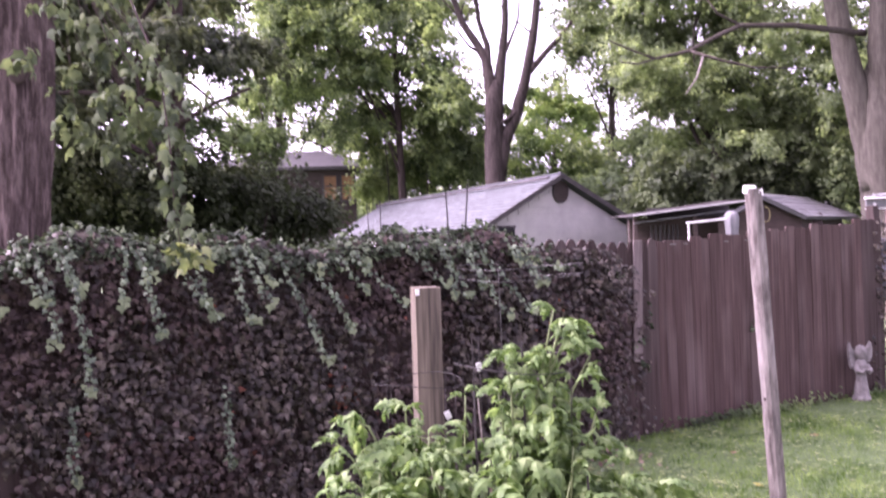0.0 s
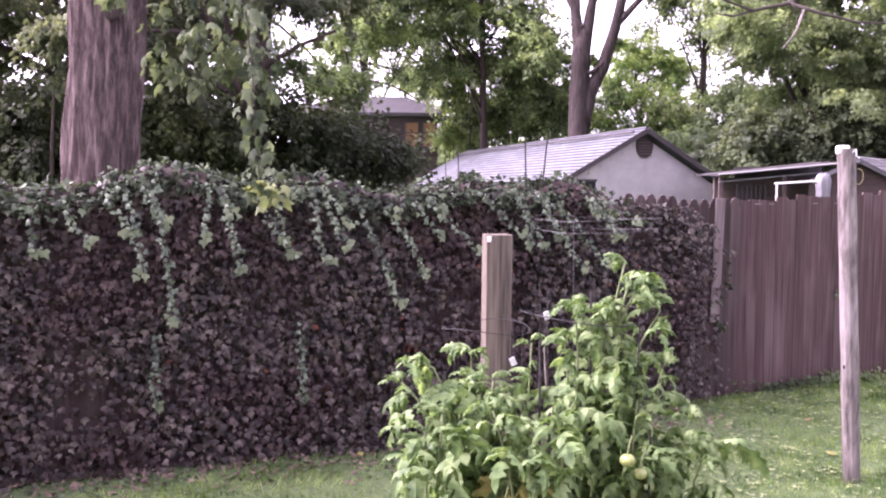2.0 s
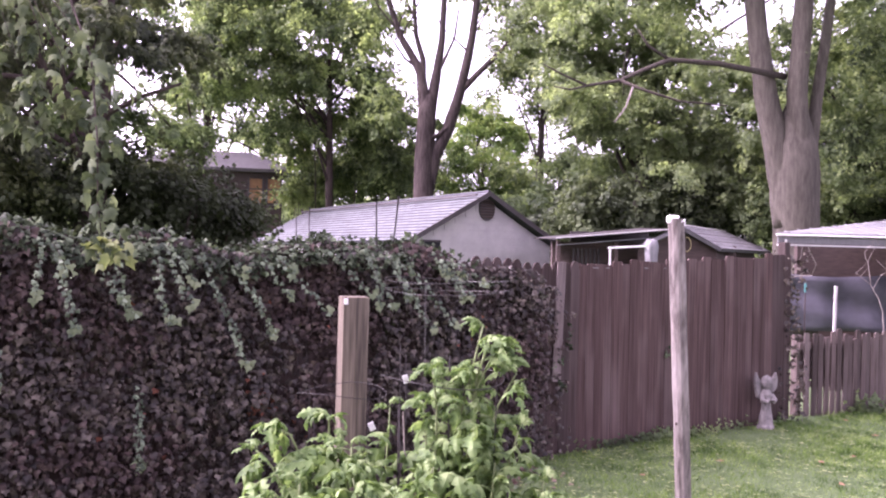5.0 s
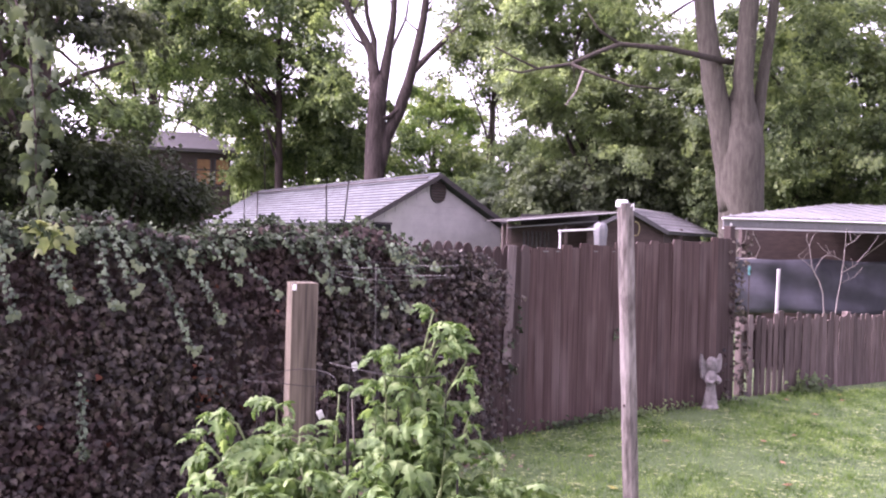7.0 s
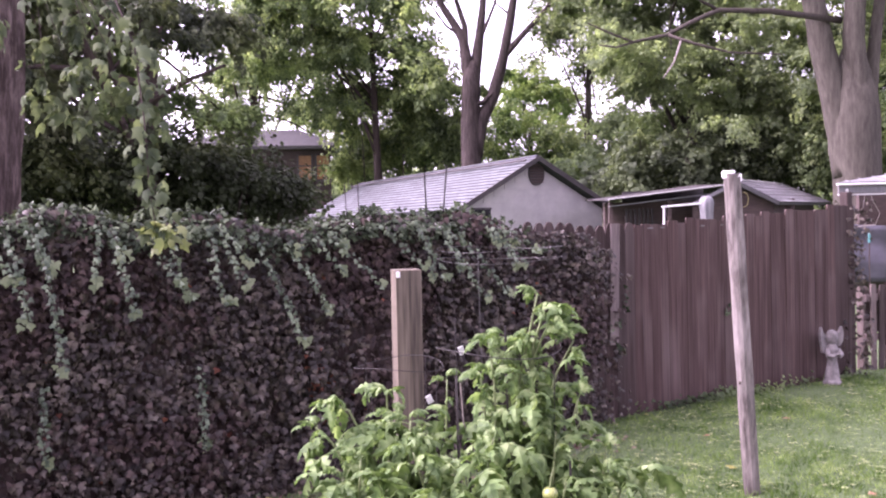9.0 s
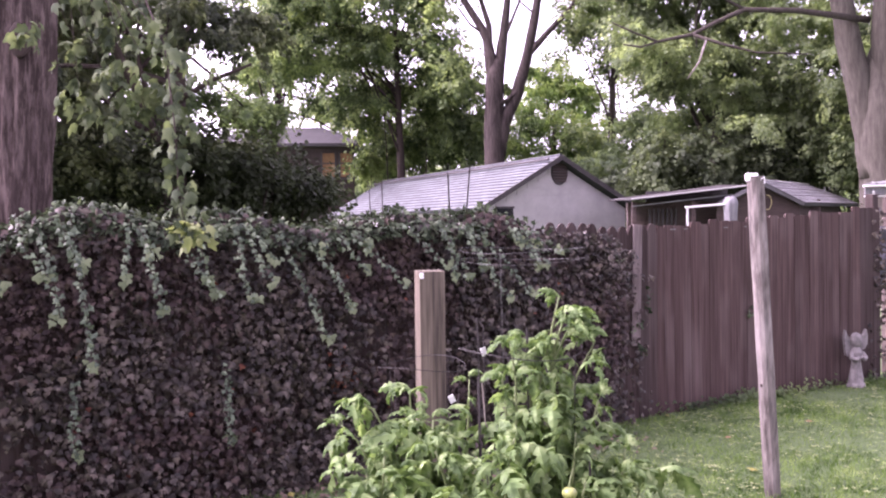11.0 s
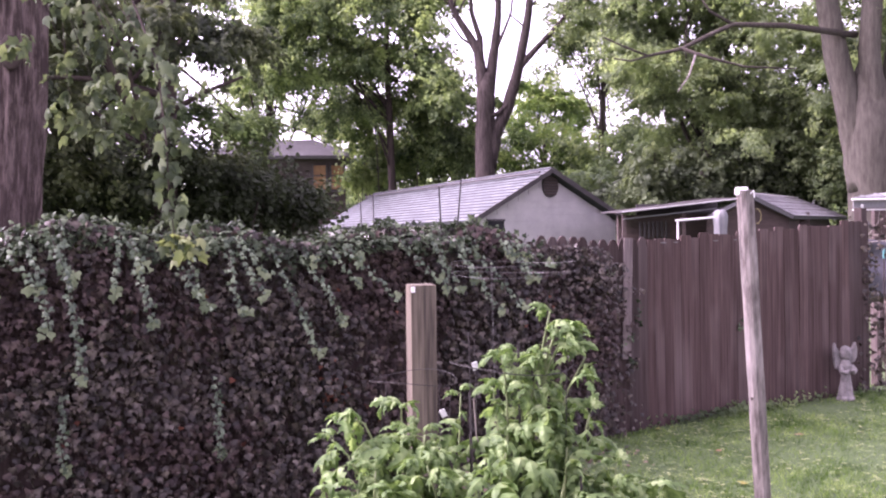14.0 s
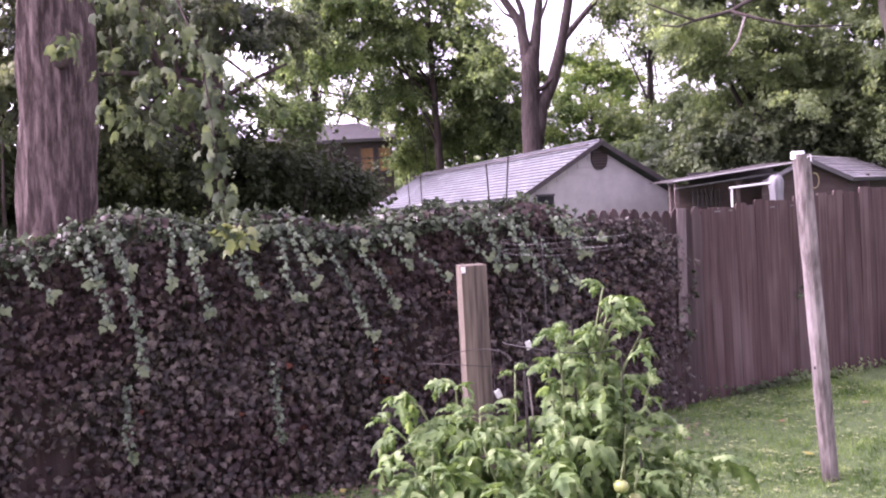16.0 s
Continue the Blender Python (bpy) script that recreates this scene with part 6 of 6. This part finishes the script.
hedge("laurel_shrub", [((15.67, 28, 3.62), (3.48, 2, 1.1), 110), ((14.58, 28, 5.17), (2.56, 2, 1.1), 70)], 0.5, 240, 0.15, SHRUB_DEEP, 45, "dense dark shrubs behind the shed")
# Added foliage in brighter leaf colour, in place of light on the lower maple
hedge("lit_understory", [((-2.8, 40, 6.98), (1.65, 1.2, 1.18), 22), ((-1.10, 40.5, 7.98), (1.06, 1.0, 1.06), 8), ((-6.9, 48.5, 7.3), (1.57, 1.2, 0.95), 4)], 0.62, 170, 0.17, LIT_LEAF, 47, "loose foliage above the garage roof, light put into its yellow-green", 3)
hedge("sumac_bush", [((-4.15, 39.7, 4.55), (0.45, 0.4, 0.75), 18)], 0.32, 110, 0.16, LIT_LEAF, 46, "small yellow-green bush catching light", 2)


def far_woods():
    """The distant line of trees that closes every gap low down."""
    r = np.random.RandomState(50)
    blobs = []
    for x in np.arange(-75, 85, 7.5):
        blobs.append(((x, 66 + r.uniform(-4, 4), r.uniform(2.0, 3.6)), (6.5, 3, r.uniform(3.0, 4.6)), 38))
    c = clumps_in(blobs, r)
    foliage("far_woods", c, 1.2, 62, 0.66, FAR_SHAPE, CANOPY, None, r, 0.4)
    tagged(bpy.data.objects["far_woods"], "distant line of green woodland", "woods", "", "stuff")


far_woods()


def hanging_branch():
    """A leafy twig that hangs down before the ivy, paler at its end."""
    o = Vector((-1.9, 4.9, 4.2))
    ob = empty("hanging_branch", Matrix.Translation(o), "leafy twig hanging down with yellowing end leaves", "branch")
    r = np.random.RandomState(61)
    pts = [Vector(p) - o for p in ((-3.3, 6.85, 4.9), (-2.5, 5.7, 4.4), (-1.85, 5.1, 3.45), (-1.56, 4.85, 2.85), (-1.50, 4.8, 2.4), (-1.49, 4.8, 2.08), (-1.46, 4.8, 1.86))]
    line = []
    for a, b in zip(pts, pts[1:]):
        line += bend(a, b, 0, 5)[:4]
    line.append(pts[-1])
    part("twig", tube_bm(line, taper(0.009, 0.002, len(line)), 6), BARK_DARK, ob, "", True)
    spots, tips = [], []
    for p in line[11:]:
        for k in range(5):
            spots.append(np.array(p) + r.normal(0, 1, 3) * np.array((0.045, 0.045, 0.03)))
            tips.append(np.array((r.normal(0, 0.6), r.normal(0, 0.4), -0.9)))
    n = len(spots)
    leaves("leaves", MAPLE_SHAPE, np.array(spots), frames(np.array(tips), r.normal(size=(n, 3)) * 0.45 + np.array((0, -0.7, 0.75))), 0.090 * r.uniform(0.6, 1.2, n), BRANCH_LEAF, ob)
    n = 26
    p = np.array(line[-1])
    leaves("end_leaves", MAPLE_SHAPE, p + r.normal(0, 1, (n, 3)) * np.array((0.06, 0.05, 0.035)) + np.array((0.02, 0, 0.0)), frames(r.normal(0, 0.6, (n, 3)) + np.array((0, 0, -0.8)), r.normal(size=(n, 3)) * 0.45 + np.array((0, -0.7, 0.75))), 0.085 * r.uniform(0.6, 1.2, n), END_LEAF, ob, "yellowing end leaves")


hanging_branch()


def leaning_bough():
    """A bough of the old tree that reaches over the ivy with large pale drooping leaves."""
    o = Vector((-3.3, 6.6, 4.6))
    ob = empty("leafy_bough", Matrix.Translation(o), "pale green leafy bough drooping over the ivy", "branch")
    r = np.random.RandomState(64)
    tips = ((-2.62, 3.12), (-2.36, 3.0), (-2.16, 3.14), (-1.92, 3.06), (-2.20, 2.86), (-2.02, 2.90), (-1.84, 2.80), (-2.30, 2.70), (-2.14, 2.56), (-1.92, 2.62), (-2.02, 3.32), (-1.74, 2.66), (-2.32, 3.36), (-1.88, 3.5), (-1.62, 2.86))
    ends = [Vector((x, 5.6 + r.uniform(-0.35, 0.35), z)) - o for x, z in tips]
    start = Vector((-3.2, 6.75, 5.2)) - o
    fork = Vector((-2.55, 5.9, 3.9)) - o
    part("bough", tube_bm(bend(start, fork, -0.1, 6, 0.08, r), taper(0.035, 0.018, 6), 7), BARK_DARK, ob, "", True)
    for e in ends:
        part("twig", tube_bm(bend(fork, e, -0.12, 7, 0.12, r), taper(0.004, 0.0015, 7), 6), BARK_DARK, ob, "", True)
    centres = np.array([np.array(e) for e in ends] + [np.array(fork.lerp(e, f)) for e in ends[::3] for f in (0.45,)])
    foliage("sprays", centres, 0.125, 22, 0.088, MAPLE_SHAPE, BRANCH_LEAF, ob, r, 1.1, "", 0.6, 5)


leaning_bough()


# ---- weeds and fallen leaves ----
def build_weeds():
    n = 620
    s = np.concatenate([rng.normal(3.3, 0.4, 380), rng.uniform(2.0, 5.3, 240)])
    off = np.abs(rng.normal(0.05, 0.06, n))
    x, y = s * C + off * S, 7.22 + s * S - off * C
    z = ground_z(x, y) + np.abs(rng.normal(0, 0.05, n))
    leaves("weeds", IVY_SHAPE, np.stack([x, y, z], 1), frames(rng.normal(size=(n, 3)), OUT + np.array((0, 0, 0.9)) + 0.4 * rng.normal(size=(n, 3))), 0.04 * rng.uniform(0.6, 1.3, n), CANOPY_MID, None, "dark creeping weeds along the fence foot", "stuff", "weeds")
    n = 240
    x, y = rng.normal(6.08, 0.16, n), rng.normal(10.50, 0.06, n)
    z = ground_z(x, y) + np.abs(rng.normal(0, 0.085, n))
    leaves("weeds", IVY_SHAPE, np.stack([x, y, z], 1), frames(rng.normal(size=(n, 3)), np.array((0, -0.5, 0.9)) + 0.4 * rng.normal(size=(n, 3))), 0.06 * rng.uniform(0.6, 1.3, n), CANOPY_MID, None, "leafy weeds at the foot of the picket fence", "stuff", "weeds")


build_weeds()


def build_litter():
    """Dry leaves and bits of ivy that have dropped along the foot of the hedge."""
    r = np.random.RandomState(83)
    n = 1500
    s = r.uniform(-4.8, 1.5, n)
    off = 0.22 + np.abs(r.normal(0, 0.28, n))
    x, y = s * C + off * S, 7.22 + s * S - off * C
    spots = np.stack([x, y, ground_z(x, y) + r.uniform(0.005, 0.03, n)], 1)
    turns = frames(r.normal(size=(n, 3)) * np.array((1, 1, 0.25)), r.normal(size=(n, 3)) * 0.45 + np.array((0, 0, 1.0)))
    sizes = 0.034 * r.uniform(0.5, 1.5, n)
    dry = r.uniform(0, 1, n) < 0.6
    leaves("leaf_litter", IVY_SHAPE, spots[dry], turns[dry], sizes[dry], RUSSET_DULL, None, "dull brown fallen leaves under the ivy", "stuff", "leaf litter")
    leaves("creeping_ivy", IVY_SHAPE, spots[~dry], turns[~dry], sizes[~dry], IVY_YOUNG, None, "small ivy shoots creeping over bare soil", "stuff", "ivy shoots")


build_litter()


def build_post_vine():
    n = 420
    h = rng.uniform(0.05, 2.02, n)
    x0, y0 = on_fence(5.42, 0.0)
    a = rng.uniform(0, 6.28, n)
    rad = 0.10 + 0.09 * rng.uniform(0, 1, n) + 0.05 * np.sin(h * 4)
    spots = np.stack([x0 + rad * np.cos(a), y0 + rad * np.sin(a), h], 1)
    out = np.stack([np.cos(a), np.sin(a), np.full(n, 0.4)], 1)
    leaves("creeper", IVY_SHAPE, spots, frames(np.array((0, 0, -1.0)) + 0.5 * rng.normal(size=(n, 3)), out + 0.4 * rng.normal(size=(n, 3))), 0.05 * rng.uniform(0.6, 1.3, n), IVY_DARK, None, "dark creeper climbing the end post of the fence", "stuff", "creeper")


build_post_vine()

for k, (x, y) in enumerate(((1.95, 8.12), (3.2, 7.9), (4.6, 8.2), (2.16, 6.58), (4.1, 7.9), (5.44, 9.8), (6.46, 10.36), (2.9, 5.9), (3.6, 6.6), (1.4, 6.4), (5.4, 9.1), (2.3, 7.4), (-1.2, 6.2), (6.2, 10.0), (3.95, 7.2), (0.9, 7.3))):
    bm = bmesh.new()
    v = [bm.verts.new((a * 0.09, b * 0.09, c * 0.09 + 0.03)) for a, b, c in TREE_SHAPE[0]]
    for f in TREE_SHAPE[1]:
        bm.faces.new([v[i] for i in f])
    ob = part("fallen_leaf", bm, RUSSET if k % 3 else TOMATO_OLD)
    ob.matrix_world = pose(x, y, float(ground_z(x, y)), 6 * (k % 3), 5, k * 77)
    tagged(ob, "dry curled fallen leaf lying on the lawn", "leaf", "fallen leaves on the lawn")
